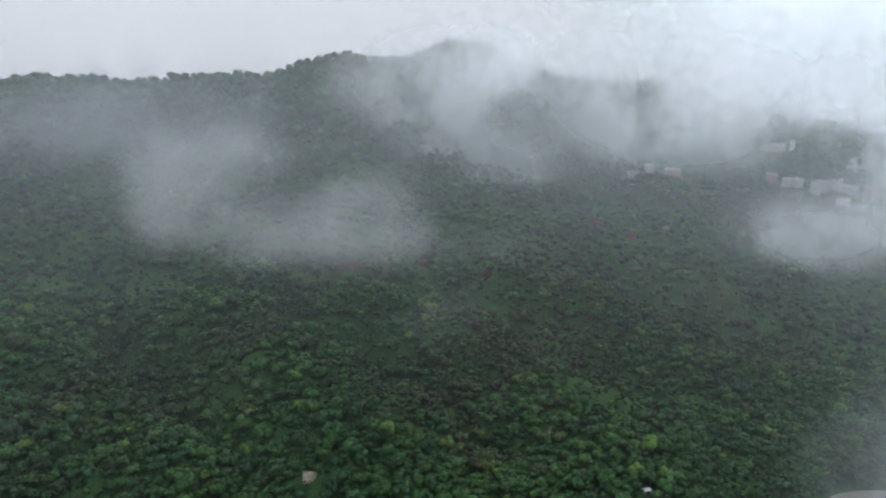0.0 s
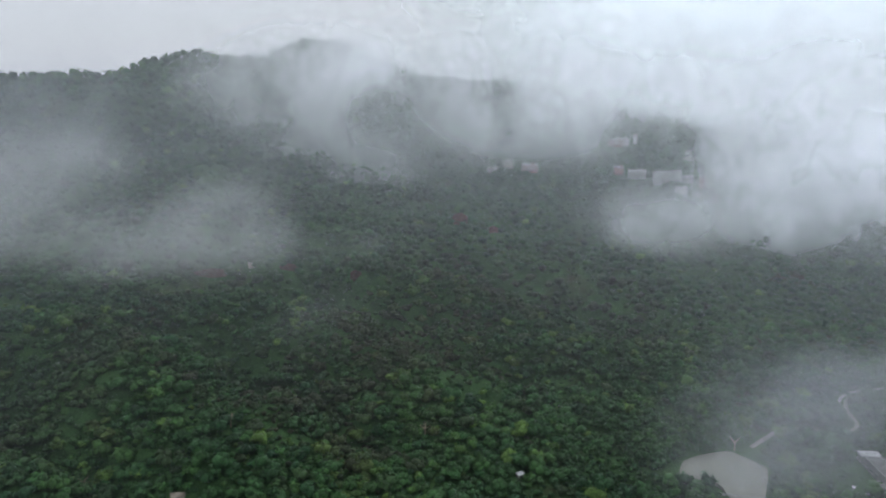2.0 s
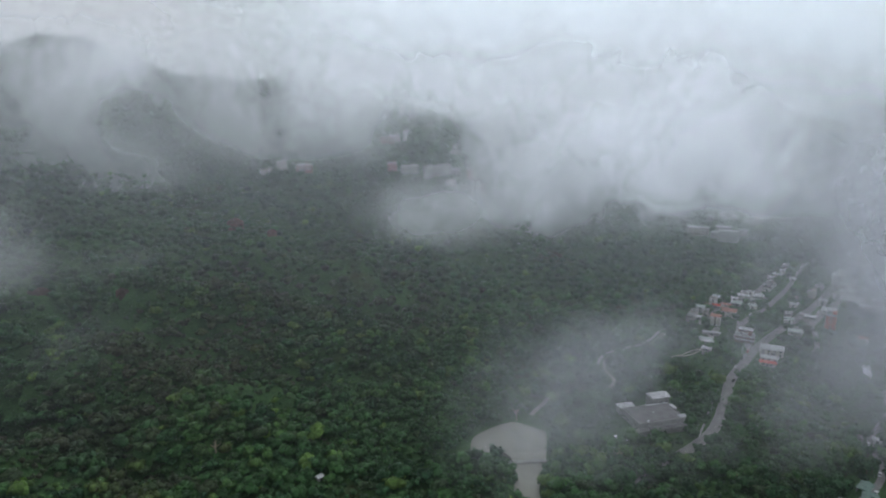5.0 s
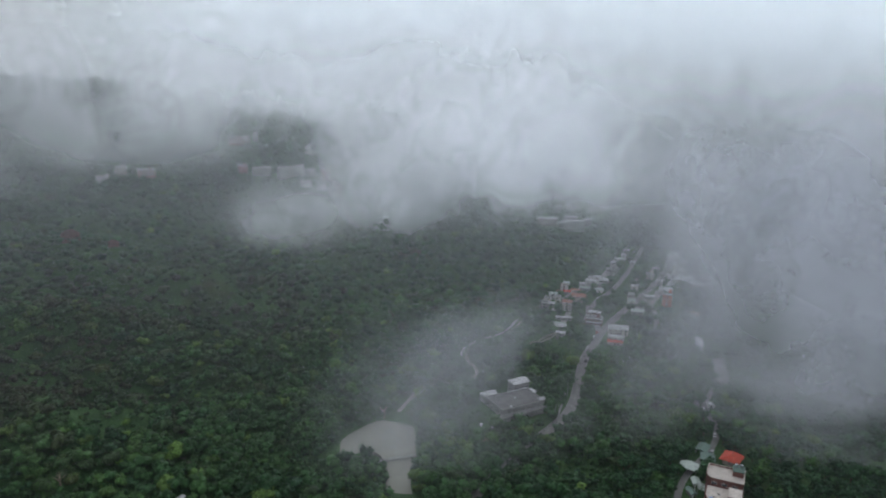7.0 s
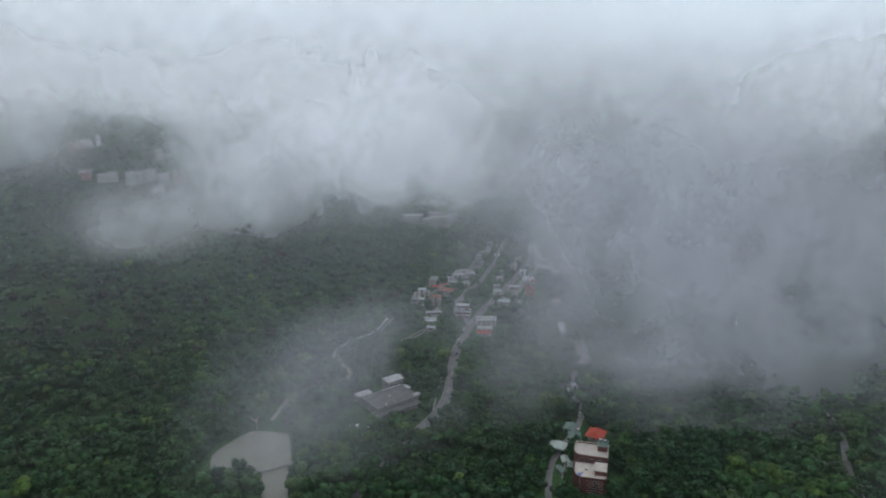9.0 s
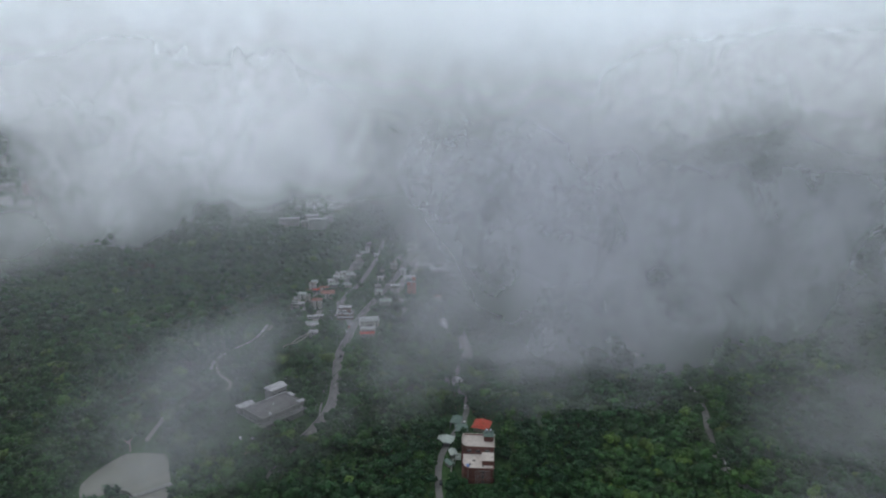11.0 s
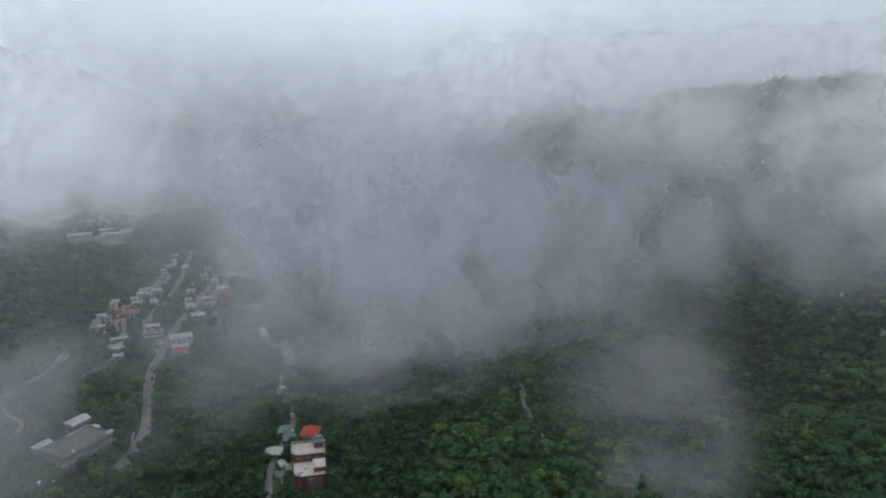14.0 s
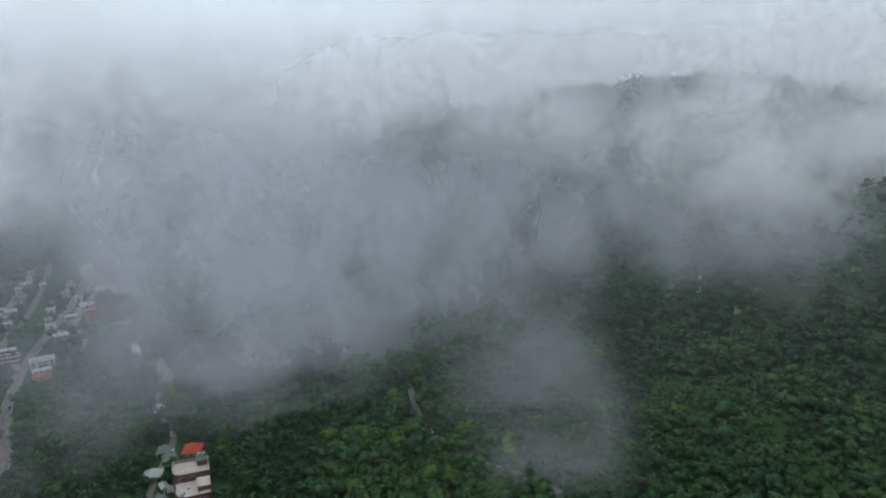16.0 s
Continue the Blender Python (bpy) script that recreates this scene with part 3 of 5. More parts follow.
# Outbuildings by the villa.
hut = place("garden_pavilion", "small pavilion with a red and orange hipped roof", "pavilion", 357, 159, 10, 0.4, clear=10)
CLEARED.append((346, 154, 7))
part("wall", block(bmesh.new(), -4.2, -3.8, 0, 4.2, 3.8, 3.4, 0.05), CREAM, hut)
part("roof", pitched(bmesh.new(), 8.4, 7.6, 3.41, 2.9, 1.6, 3.6), REDROOF, hut, "red sheet-metal hipped roof")
part("finial", tube(bmesh.new(), 0, 0, 6.0, 6.8, 0.15, 6), STEEL, hut)
windows(hut, 8.4, 7.6, 0.3, 1, 3.1, (1.2, 1.2))
for lab, x, y, turn, w, d, hgt, rm in (("open shed with a weathered green sheet roof", 347, 168, 30, 10, 7, 3.2, GREENROOF), ("carport with a pale grey-green sheet roof", 332, 171, 20, 8, 9, 3.0, PALEGREEN), ("lean-to with a faded green sheet roof", 356, 176, 12, 9, 6, 3.0, GREENROOF), ("small carport with a pale sheet roof beside the lane", 322, 161, 40, 6, 3.5, 2.6, PALEGREEN), ("small shed with a green sheet roof beside the lane", 312, 158, 60, 6, 3.0, 2.5, GREENROOF)):
    s = place("shed", lab, "shed", x, y, turn, 0.3, "sheds by the villa", 0.6 * math.hypot(w, d))
    for sx in (-1, 1):
        for sy in (-1, 1):
            part("post", tube(bmesh.new(), sx * (w / 2 - 0.3), sy * (d / 2 - 0.3), 0, hgt + 0.3, 0.12, 8), STEEL, s)
    part("back_wall", block(bmesh.new(), -w / 2 + 0.5, d / 2 - 0.25, 0, w / 2 - 0.5, d / 2 - 0.1, hgt), GREYWALL, s)
    part("roof", pitched(bmesh.new(), w, d, hgt + 0.05, 0.9, 0.5), rm, s)
wall_line = curve_through([(300, 152), (308, 155), (318, 159), (326, 163)], 3.0)
v, f = strip(wall_line, 0, 0.35, 1.6, 2.2)
tagged(new("garden_wall", mesh_of("garden_wall", v, f, WHITE)), "white garden wall along the villa lane", "wall", kind="structure")

# ---- the waterworks: a broad grey building with sheds on and round it ----
works = place("waterworks", "broad grey flat-roofed waterworks hall with low parapets", "building", 314, 286, -14, 0.8, clear=23)
part("wall", block(bmesh.new(), -16, -10.5, 0, 16, 10.5, 6.4, 0.08), GREYWALL, works)
part("roof", block(bmesh.new(), -15.6, -10.1, 6.404, 15.6, 10.1, 6.55), GREYROOF, works, "dark grey wet flat roof")
bm = bmesh.new()
for q in ((-16.1, -10.6, 16.1, -10.2), (-16.1, 10.2, 16.1, 10.6), (-16.1, -10.2, -15.7, 10.2), (15.7, -10.2, 16.1, 10.2)):
    block(bm, q[0], q[1], 6.405, q[2], q[3], 7.2)
part("parapet", bm, GREYWALL, works)
part("gutter", block(bmesh.new(), 0.0, 9.2, 7.21, 15.5, 10.1, 7.5), SHEETROOF, works, "long white sheet-metal gutter cover")
part("vent_hood", block(bmesh.new(), 15.0, 1.0, 7.21, 17.4, 7.0, 7.9, 0.1), SHEETROOF, works, "white vent hood")
part("vent_hood", pitched(bmesh.new(), 4.4, 3.4, 7.21, 0.9, 0.2), SHEETROOF, works, "white vent hood").location = (15.0, -8.0, 0)
part("vent", tube(bmesh.new(), -9.0, -9.0, 6.56, 7.9, 0.8), SHEETROOF, works, "small white roof vent")
part("vent", tube(bmesh.new(), 0.5, 1.0, 6.56, 7.3, 0.35), SHEETROOF, works, "small white roof vent")
for k in range(3):
    part("settling_channel", block(bmesh.new(), -22.0 + 1.2 * k, -15.5 + 3.4 * k, 0, -16.2, -13.9 + 3.4 * k, 4.3 - 0.4 * k, 0.05), GREYWALL, works)
part("side_wing", block(bmesh.new(), -15.5, -14.5, 0, 15.0, -10.65, 3.8, 0.06), GREYWALL, works)
part("side_wing_roof", block(bmesh.new(), -15.8, -14.8, 3.804, 15.3, -10.62, 4.0), GREYROOF, works)
windows(works, 32, 21, 0.8, 1, 4.5, (2.6, 1.7), "flr", 4.2)
shed = place("plant_shed", "tall shed with a pale sheet roof behind the waterworks", "shed", 332, 300, -14, 0.6, clear=11)
part("wall", block(bmesh.new(), -6, -4, 0, 6, 4, 8.6, 0.06), GREYWALL, shed)
part("roof", pitched(bmesh.new(), 12, 8, 8.65, 1.3, 0.6), SHEETROOF, shed, "pale ribbed sheet roof")
windows(shed, 12, 8, 3.4, 1, 3.4, (2.6, 1.7), "f")
shed = place("plant_shed", "small shed with a white sheet roof at the waterworks", "shed", 307, 304, -14, 0.6, clear=9)
part("wall", block(bmesh.new(), -5, -2.6, 0, 5, 2.6, 5.4, 0.06), GREYWALL, shed)
part("roof", pitched(bmesh.new(), 10, 5.2, 5.45, 0.9, 0.5), SHEETROOF, shed, "white sheet roof")
windows(shed, 10, 5.2, 0.6, 1, 3.4, (1.8, 1.5), "f")
# A white cottage with walled yards in the fields.
house("white cottage with a pale flat roof in the fields", 391, 345, -12, 8, 5, 1, WHITE, SHEETROOF, "gable", 1.0)
for pts in ([(396, 349), (404, 352), (411, 349), (405, 345), (396, 346)], [(411, 351), (424, 353), (434, 352), (424, 349), (411, 348)]):
    v, f = strip(curve_through(pts, 4.0), 0, 0.3, 1.0, 1.4)
    tagged(new("yard_wall", mesh_of("yard_wall", v, f, CREAM)), "low pale wall round a yard beside the cottage", "wall", kind="structure")
CLEARED += [(404, 349, 8), (420, 351, 9), (338, 362, 7), (285, 283, 7)]

# ---- the village along the two streets ----
V = house
V("white two-storey house with a pale roof by the woods", 470, 396, -58, 9, 8, 2, GREYWALL, GREYROOF)
V("grey house with a worn flat roof by the woods", 480, 401, -58, 8, 7, 2, CREAM, GREYROOF)
V("house with a pale green sheet roof by the woods", 492, 405, -58, 10, 6, 2, WHITE, PALEGREEN, "gable", 1.4)
V("low house with a reddish tile roof by the woods", 503, 409, -58, 9, 7, 1, CREAM, ORANGEROOF, "gable")
V("white house with a flat roof under the trees", 517, 412, -58, 9, 7, 2, WHITE, GREYROOF)
V("white house with stepped balconies and a red roof", 482, 380, -58, 11, 9, 3, WHITE, ORANGEROOF, "hip", 1.6, extra="b")
V("long house with a salmon-orange tile roof", 506, 386, -58, 16, 9, 2, CREAM, ORANGEROOF, "gable", 2.4)
V("white house with a sheet roof on the upper street", 548, 404, -58, 13, 7, 2, WHITE, SHEETROOF, "gable", 1.2)
V("house with a pale sheet roof on the upper street", 558, 396, -58, 12, 6, 2, GREYWALL, SHEETROOF, "arch", 1.5)
V("low grey house among trees on the upper street", 533, 399, -58, 12, 6, 1, GREYWALL, PALEGREEN, "gable", 1.2)
V("grey house with a dark roof beside the upper street", 590, 411, -58, 10, 7, 2, GREYWALL, GREYROOF)
V("white house with a pale sheet roof near the wood", 606, 417, -58, 12, 7, 3, WHITE, SHEETROOF, "gable", 1.2)
V("house with a pale green roof near the wood", 624, 425, -58, 12, 6, 2, CREAM, PALEGREEN, "gable", 1.2)
V("small grey house at the end of the upper street", 655, 438, -58, 9, 7, 2, GREYWALL, GREYROOF)
V("small cream house beside the upper street", 577, 401, -58, 9, 6, 2, CREAM, GREYROOF)
V("dark brick row house with white parapets", 476, 345, -58, 19, 9, 2, BRICK, GREYROOF, extra="a")
V("white-trimmed house above the brick row", 487, 353, -58, 14, 7, 2, BRICK, SHEETROOF, "gable", 1.0)
V("grey tower house with a white roof below the street", 431, 345, -58, 9, 7, 2, GREYWALL, SHEETROOF, "gable", 0.8)
V("low white shed in the fields", 446, 357, -58, 12, 4, 1, CREAM, SHEETROOF, "gable", 0.7)
V("long low shed with a pale roof by the fields", 462, 367, -46, 18, 4, 1, GREYWALL, SHEETROOF, "gable", 0.7)
V("long low shed with a grey roof by the fields", 449, 361, -70, 13, 4, 1, GREYWALL, PALEGREEN, "gable", 0.7)
V("broad hall with a curved white roof by the road", 474, 319, -52, 22, 12, 2, CREAM, SHEETROOF, "arch", 2.0, clear=17)
V("low annexe with a salmon-red sheet roof by the road", 455, 308, -58, 15, 6, 1, CREAM, REDROOF, "gable", 1.4, clear=12)
V("annexe with a white sheet roof beside the hall", 462, 312, -58, 16, 6, 1, WHITE, SHEETROOF, "gable", 1.4, storey=4.2)
V("house with a pale green sheet roof above the bend", 517, 329, -58, 14, 9, 2, GREYWALL, PALEGREEN, "gable", 1.6)
V("bright orange block with a pale terrace roof", 557, 325, -58, 11, 14, 3, ORANGE, GREYROOF, storey=4.5, name="apartment_block", sides="fl", clear=20)
V("pale building with a sheet roof behind the orange block", 580, 341, -58, 15, 15, 2, WHITE, SHEETROOF, "gable", 1.4, name="apartment_block", clear=15)
V("low grey house by the junction", 560, 345, -58, 12, 7, 1, GREYWALL, SHEETROOF, "gable", 1.0)
V("broad pale hall with a shallow sheet roof", 620, 345, -58, 26, 18, 2, WHITE, SHEETROOF, "gable", 2.0, clear=19)
V("cream house on the main street", 607, 376, -58, 10, 8, 2, CREAM, GREYROOF)
V("grey house on the main street", 626, 381, -58, 11, 8, 2, GREYWALL, GREYROOF)
V("pale low building beside the hall", 622, 328, -58, 24, 9, 1, CREAM, SHEETROOF, "gable", 1.2)
V("tall white block on the main street", 664, 385, -58, 17, 14, 4, WHITE, SHEETROOF, name="apartment_block", clear=15, gap=3.0)
V("white house with a sheet roof on the main street", 685, 394, -58, 15, 8, 2, WHITE, SHEETROOF, "gable", 1.2)
V("long white roofed building at the head of the street", 705, 381, 10, 20, 7, 2, WHITE, SHEETROOF, "gable", 1.2)
V("long low white building at the head of the valley", 728, 396, 0, 44, 7, 1, WHITE, SHEETROOF, "gable", 1.2)
V("white low building at the head of the valley", 760, 378, 0, 26, 8, 2, CREAM, SHEETROOF, "gable", 1.2)
V("long low shed with a pale roof in the mist", 500, 260, -58, 6, 26, 1, CREAM, SHEETROOF, "gable", 0.8)
V("long low shed with a grey roof in the mist", 540, 294, -58, 7, 22, 1, GREYWALL, PALEGREEN, "gable", 0.8)
V("small grey house with a pale roof by the woods", 478, 395, -50, 7, 6, 1, GREYWALL, SHEETROOF, "gable", 1.0)
V("tiny cream house with a grey roof by the woods", 490, 397, -64, 6, 6, 2, CREAM, GREYROOF)
V("small white house with a pale green roof by the woods", 524, 415, -54, 8, 6, 2, WHITE, PALEGREEN, "gable", 1.2)
V("low shed with a rusty red roof behind the houses", 512, 404, -62, 9, 5, 1, GREYWALL, REDROOF, "gable", 1.0)
V("small white house with a worn sheet roof on the upper street", 535, 404, -50, 7, 6, 2, WHITE, SHEETROOF, "gable", 1.0)
V("narrow grey house with a flat roof on the upper street", 546, 392, -64, 6, 6, 2, GREYWALL, GREYROOF)
V("small cream house with a sheet roof on the upper street", 567, 411, -58, 8, 6, 1, CREAM, SHEETROOF, "gable", 1.0)
V("small white house with a flat roof on the upper street", 598, 412, -52, 7, 6, 2, WHITE, GREYROOF)
V("small house with a reddish sheet roof near the wood", 615, 424, -64, 7, 6, 1, CREAM, REDROOF, "gable", 1.0)
V("tiny white house near the end of the upper street", 640, 430, -58, 6, 6, 2, WHITE, SHEETROOF, "gable", 0.9)
V("small grey house on the main street", 546, 356, -52, 8, 6, 2, GREYWALL, GREYROOF)
V("small cream house with a sheet roof on the main street", 568, 367, -60, 8, 6, 2, CREAM, SHEETROOF, "gable", 1.0)
V("narrow white house with a flat roof on the main street", 583, 374, -56, 6, 7, 2, WHITE, GREYROOF)
V("small white house with a pale sheet roof on the main street", 597, 358, -62, 8, 6, 2, WHITE, SHEETROOF, "gable", 1.0)
V("low grey shed with a pale roof by the main street", 642, 388, -58, 9, 5, 1, GREYWALL, SHEETROOF, "gable", 0.8)
V("small house with a pale green roof on the main street", 650, 372, -50, 9, 6, 2, CREAM, PALEGREEN, "gable", 1.0)
V("white house with a sheet roof by the hall", 640, 358, -60, 12, 7, 2, WHITE, SHEETROOF, "gable", 1.2)
V("small white shed beside the lane", 411, 201, -58, 6, 4, 1, WHITE, SHEETROOF, "gable", 0.7)
V("small grey shed beside the lane", 404, 208, 40, 7, 4, 1, GREYWALL, GREYROOF, "gable", 0.7)

# Small dwellings and lean-tos packed between the larger houses.
SMALL_WALLS = ((WHITE, "white"), (GREYWALL, "grey"), (CREAM, "cream"), (BRICK, "brown brick"))
SMALL_ROOFS = ((SHEETROOF, "pale sheet"), (GREYROOF, "dark flat"), (PALEGREEN, "pale green sheet"), (ORANGEROOF, "reddish tile"))
for i, (x, y) in enumerate(((634, 414), (554, 408), (540, 388), (516, 397), (527, 334), (535, 348), (619, 382), (634, 329), (640, 338), (547, 291), (570, 399), (624, 361))):
    (wm, wn), (rm, rn) = SMALL_WALLS[(i * 7 + i // 3) % 4], SMALL_ROOFS[(i * 5 + i // 4) % 4]
    V("small %s house with a %s roof among close neighbours" % (wn, rn), x, y, -58 + 9 * (i % 3 - 1), 8 + i % 4, 6 + i % 3, 1 + i % 2, wm, rm, "flat" if rm is GREYROOF else "gable", 0.9)

for pts, wide in (([(470, 385), (490, 393), (515, 401), (545, 405), (580, 412), (610, 424)], 6.0), ([(476, 352), (492, 362), (505, 372)], 7.0), ([(448, 358), (462, 366), (478, 374)], 5.0), ([(540, 335), (560, 340), (585, 350)], 7.0), ([(600, 350), (640, 362), (680, 380)], 6.0)):
    yard_line = curve_through(pts, 4.0)
    v, f = strip(yard_line, 0, wide, 0.28, 0.8)
    tagged(new("paved_yard", mesh_of("paved_yard", v, f, PAVING)), "wet pale concrete yard strip between village houses", "yard", kind="structure")
    CLEARED.extend((px, py, wide / 2 + 1.0) for px, py in yard_line)

# ---- flats on the hillside, far off ----
FLATS = "flats on the hillside"
for lab, x, y, turn, w, d, n, wm, rm in (
    ("white block of flats on the hillside", 243, 893, -12, 18, 12, 4, WHITE, GREYROOF),
    ("cream block of flats on the hillside", 262, 889, -12, 14, 12, 4, CREAM, GREYROOF),
    ("pinkish-red block of flats on the hillside", 284, 866, -15, 22, 12, 4, PINK, SHEETROOF),
    ("pinkish block of flats on the hillside", 402, 855, -24, 14, 12, 4, PINK, GREYROOF),
    ("long white block of flats on the hillside", 424, 846, -24, 26, 12, 4, WHITE, SHEETROOF),
    ("white corner block of flats on the hillside", 446, 834, -26, 12, 16, 6, WHITE, GREYROOF),
    ("cream block of flats with a sheet roof on the hillside", 458, 838, -28, 18, 12, 5, CREAM, SHEETROOF),
    ("white block of flats with balconies on the hillside", 474, 836, -28, 14, 12, 5, WHITE, SHEETROOF),
    ("grey block of flats on the hillside", 486, 828, -28, 16, 12, 4, GREYWALL, SHEETROOF),
    ("white lower block of flats on the hillside", 466, 806, -28, 16, 12, 4, WHITE, GREYROOF),
    ("cream lower block of flats on the hillside", 486, 800, -30, 14, 12, 4, CREAM, GREYROOF),
    ("pink-red tall block of flats on the hillside", 506, 822, -30, 14, 12, 6, PINK, SHEETROOF),
    ("white long block of flats on the hillside", 524, 826, -32, 20, 12, 5, WHITE, SHEETROOF),
    ("pinkish low block of flats on the hillside", 506, 800, -32, 18, 12, 3, PINK, GREYROOF),
    ("pink block of flats high on the hill", 436, 943, -24, 22, 12, 4, PINK, GREYROOF),
    ("cream block of flats high on the hill", 452, 950, -24, 18, 12, 4, CREAM, SHEETROOF),
    ("slim white block high on the hill", 474, 960, -26, 7, 8, 6, WHITE, GREYROOF),
    ("white house with a bright sheet roof on the wooded hill", 540, 926, -30, 20, 8, 2, WHITE, SHEETROOF),
    ("white house on the wooded hill", 582, 960, -30, 12, 8, 2, WHITE, SHEETROOF),
    ("small white house on the wooded hill", 556, 952, -30, 10, 7, 2, WHITE, GREYROOF),
    ("cream block of flats half hidden by cloud", 705, 890, -36, 26, 12, 4, CREAM, GREYROOF),
    ("grey block of flats half hidden by cloud", 745, 880, -38, 24, 12, 4, GREYWALL, SHEETROOF),
):
    house(lab, x, y, turn, 0.88 * w, d, max(2, n - 1), wm, rm, group=FLATS, storey=2.8, name="apartment_block", sides="fl", gap=3.4, win=(1.2, 1.2), extra="b" if w > 17 else "", clear=0.75 * max(w, d))

# ---- terraces of houses further up the valley ----
for lab, x, y, w, n, wm in (
    ("long cream terrace of houses up the valley", 676, 572, 30, 3, CREAM), ("long white terrace of houses up the valley", 690, 546, 34, 2, WHITE),
    ("white terrace of houses with a sheet roof up the valley", 684, 534, 26, 4, WHITE), ("short white terrace of houses up the valley", 712, 536, 12, 3, WHITE),
    ("grey terrace of houses up the valley", 702, 556, 20, 3, GREYWALL)):
    house(lab, x, y, -48, w, 9, n, wm, SHEETROOF, "gable", 1.2, group="terraces up the valley", sides="f", gap=4.0, clear=0.6 * w)
for i, (x, y) in enumerate(((738, 606), (750, 598), (744, 588), (768, 604), (764, 590), (776, 578), (756, 566), (764, 560), (786, 568), (794, 556), (766, 650), (800, 574))):
    house("small white house with a pale roof up the valley" if i % 3 else "small grey house with a pale roof up the valley", x, y, -48 + 7 * (i % 3), 9, 7, 2 + i % 2, WHITE if i % 3 else GREYWALL, SHEETROOF, "gable", 1.2, group="terraces up the valley", sides="f", clear=8)

# ---- buildings on the wooded hill across the valley ----
for lab, x, y, w, d, n in (("long white building on the hilltop", 992, -182, 34, 9, 1), ("long pale building below the hilltop", 972, -166, 26, 9, 1), ("low white house on the wooded hill", 918, -163, 14, 8, 1), ("white house on the wooded hill's shoulder", 893, -150, 15, 9, 2), ("small white house on the wooded hill's shoulder", 897, -140, 10, 8, 2), ("white round-fronted house on the hilltop", 985, -237, 12, 11, 3)):
    house(lab, x, y, -78, w, d, n, WHITE, SHEETROOF, "gable", 1.0, group="houses on the wooded hill", sides="f", clear=0.8 * w)

# ---- walls, rock faces and small things ----
def retaining_wall(label, pts, tall, thick, material):
    line = curve_through(pts, 3.0)
    v, f = strip(line, 0, thick, tall, tall + 2.0)
    return tagged(new("retaining_wall", mesh_of("retaining_wall", v, f, material)), label, "wall", kind="structure")


def rock_face(label, x, y, turn, w, h, material, seed):
    """A broken face of bare rock: a rough, ledged slab leaning back into the slope."""
    rng = np.random.RandomState(seed)
    n, m_ = max(5, int(w / 1.6)), max(4, int(h / 1.6))
    bm = bmesh.new()
    grid = []
    for j in range(m_ + 1):
        row = []
        for i in range(n + 1):
            edge = 1.0 - 0.35 * abs(2 * i / n - 1) ** 2
            step = 0.8 * math.floor(j / 2 + rng.uniform(0, 0.6))
            row.append(bm.verts.new(((i / n - 0.5) * w + rng.uniform(-0.3, 0.3), step * 0.7 + rng.uniform(-0.5, 0.5), (j / m_) * h * edge - 1.0 + rng.uniform(-0.3, 0.3))))
        grid.append(row)
    back = [[bm.verts.new((v.co.x, v.co.y + 5.0, v.co.z)) for v in (grid[j][0], grid[j][-1])] for j in (0, m_)]
    for j in range(m_):
        for i in range(n):
            bm.faces.new((grid[j][i], grid[j][i + 1], grid[j + 1][i + 1], grid[j + 1][i]))
    bm.faces.new([*grid[m_], back[1][1], back[1][0]])
    bm.faces.new([*(r[0] for r in grid), back[1][0], back[0][0]])
    bm.faces.new([*(r[-1] for r in grid)][::-1] + [back[0][1], back[1][1]])
    me = bpy.data.meshes.new("rock_face")
    bm.to_mesh(me)
    bm.free()
    me.materials.append(material)
    ob = new("rock_face", me)
    ob.matrix_world = pose(x, y, height(x, y), 0, 0, turn)
    CLEARED.append((x - 5 * math.sin(radians(-turn)), y - 5 * math.cos(radians(-turn)), 0.32 * w + 3.5))
    return tagged(ob, label, "rock", kind="structure")


rock_face("narrow pale cliff streak below the mist bank", -49, 597, 5, 5, 12, STONE, 1)
rock_face("dark red-brown cliff band below the mist bank", -82, 592, 8, 26, 9, REDROCK, 2)
rock_face("dark red-brown cliff below the mist bank", -18, 598, 2, 16, 7, REDROCK, 3)
rock_face("bare reddish landslip scar on the slope", 36, 549, -4, 9, 9, REDROCK, 4)
rock_face("red-brown cliff face on the dark slope", 155, 698, -13, 16, 14, REDROCK, 5)
rock_face("red-brown rock patch on the dark slope", 184, 670, -15, 9, 8, REDROCK, 6)
rock_face("pale rock outcrop at the foot of the slope", -66, 314, 12, 9, 6.5, STONE, 7)
rock_face("pale concrete-faced slope on the wooded hill", 478, -189, -112, 4, 7, STONE, 8)
rock_face("slim pale rock streak on the wooded hill", 512, -172, -108, 3, 14, STONE, 9)
retaining_wall("broad pale concrete ramp beside the lane", [(486, 238), (472, 227), (455, 216), (440, 207)], 0.9, 9.0, PAVING)
retaining_wall("pale concrete retaining wall on the hill road", [(528, 116), (518, 110), (506, 102), (490, 95)], 1.6, 6.0, PAVING)
CLEARED += [(475, 230, 8), (460, 219, 8), (445, 211, 8), (520, 111, 7), (506, 102, 7), (493, 97, 7)]
retaining_wall("grey stone retaining wall below the valley road", [(326, 260), (343, 270), (362, 282), (385, 297)], 0.2, 1.2, GREYWALL)

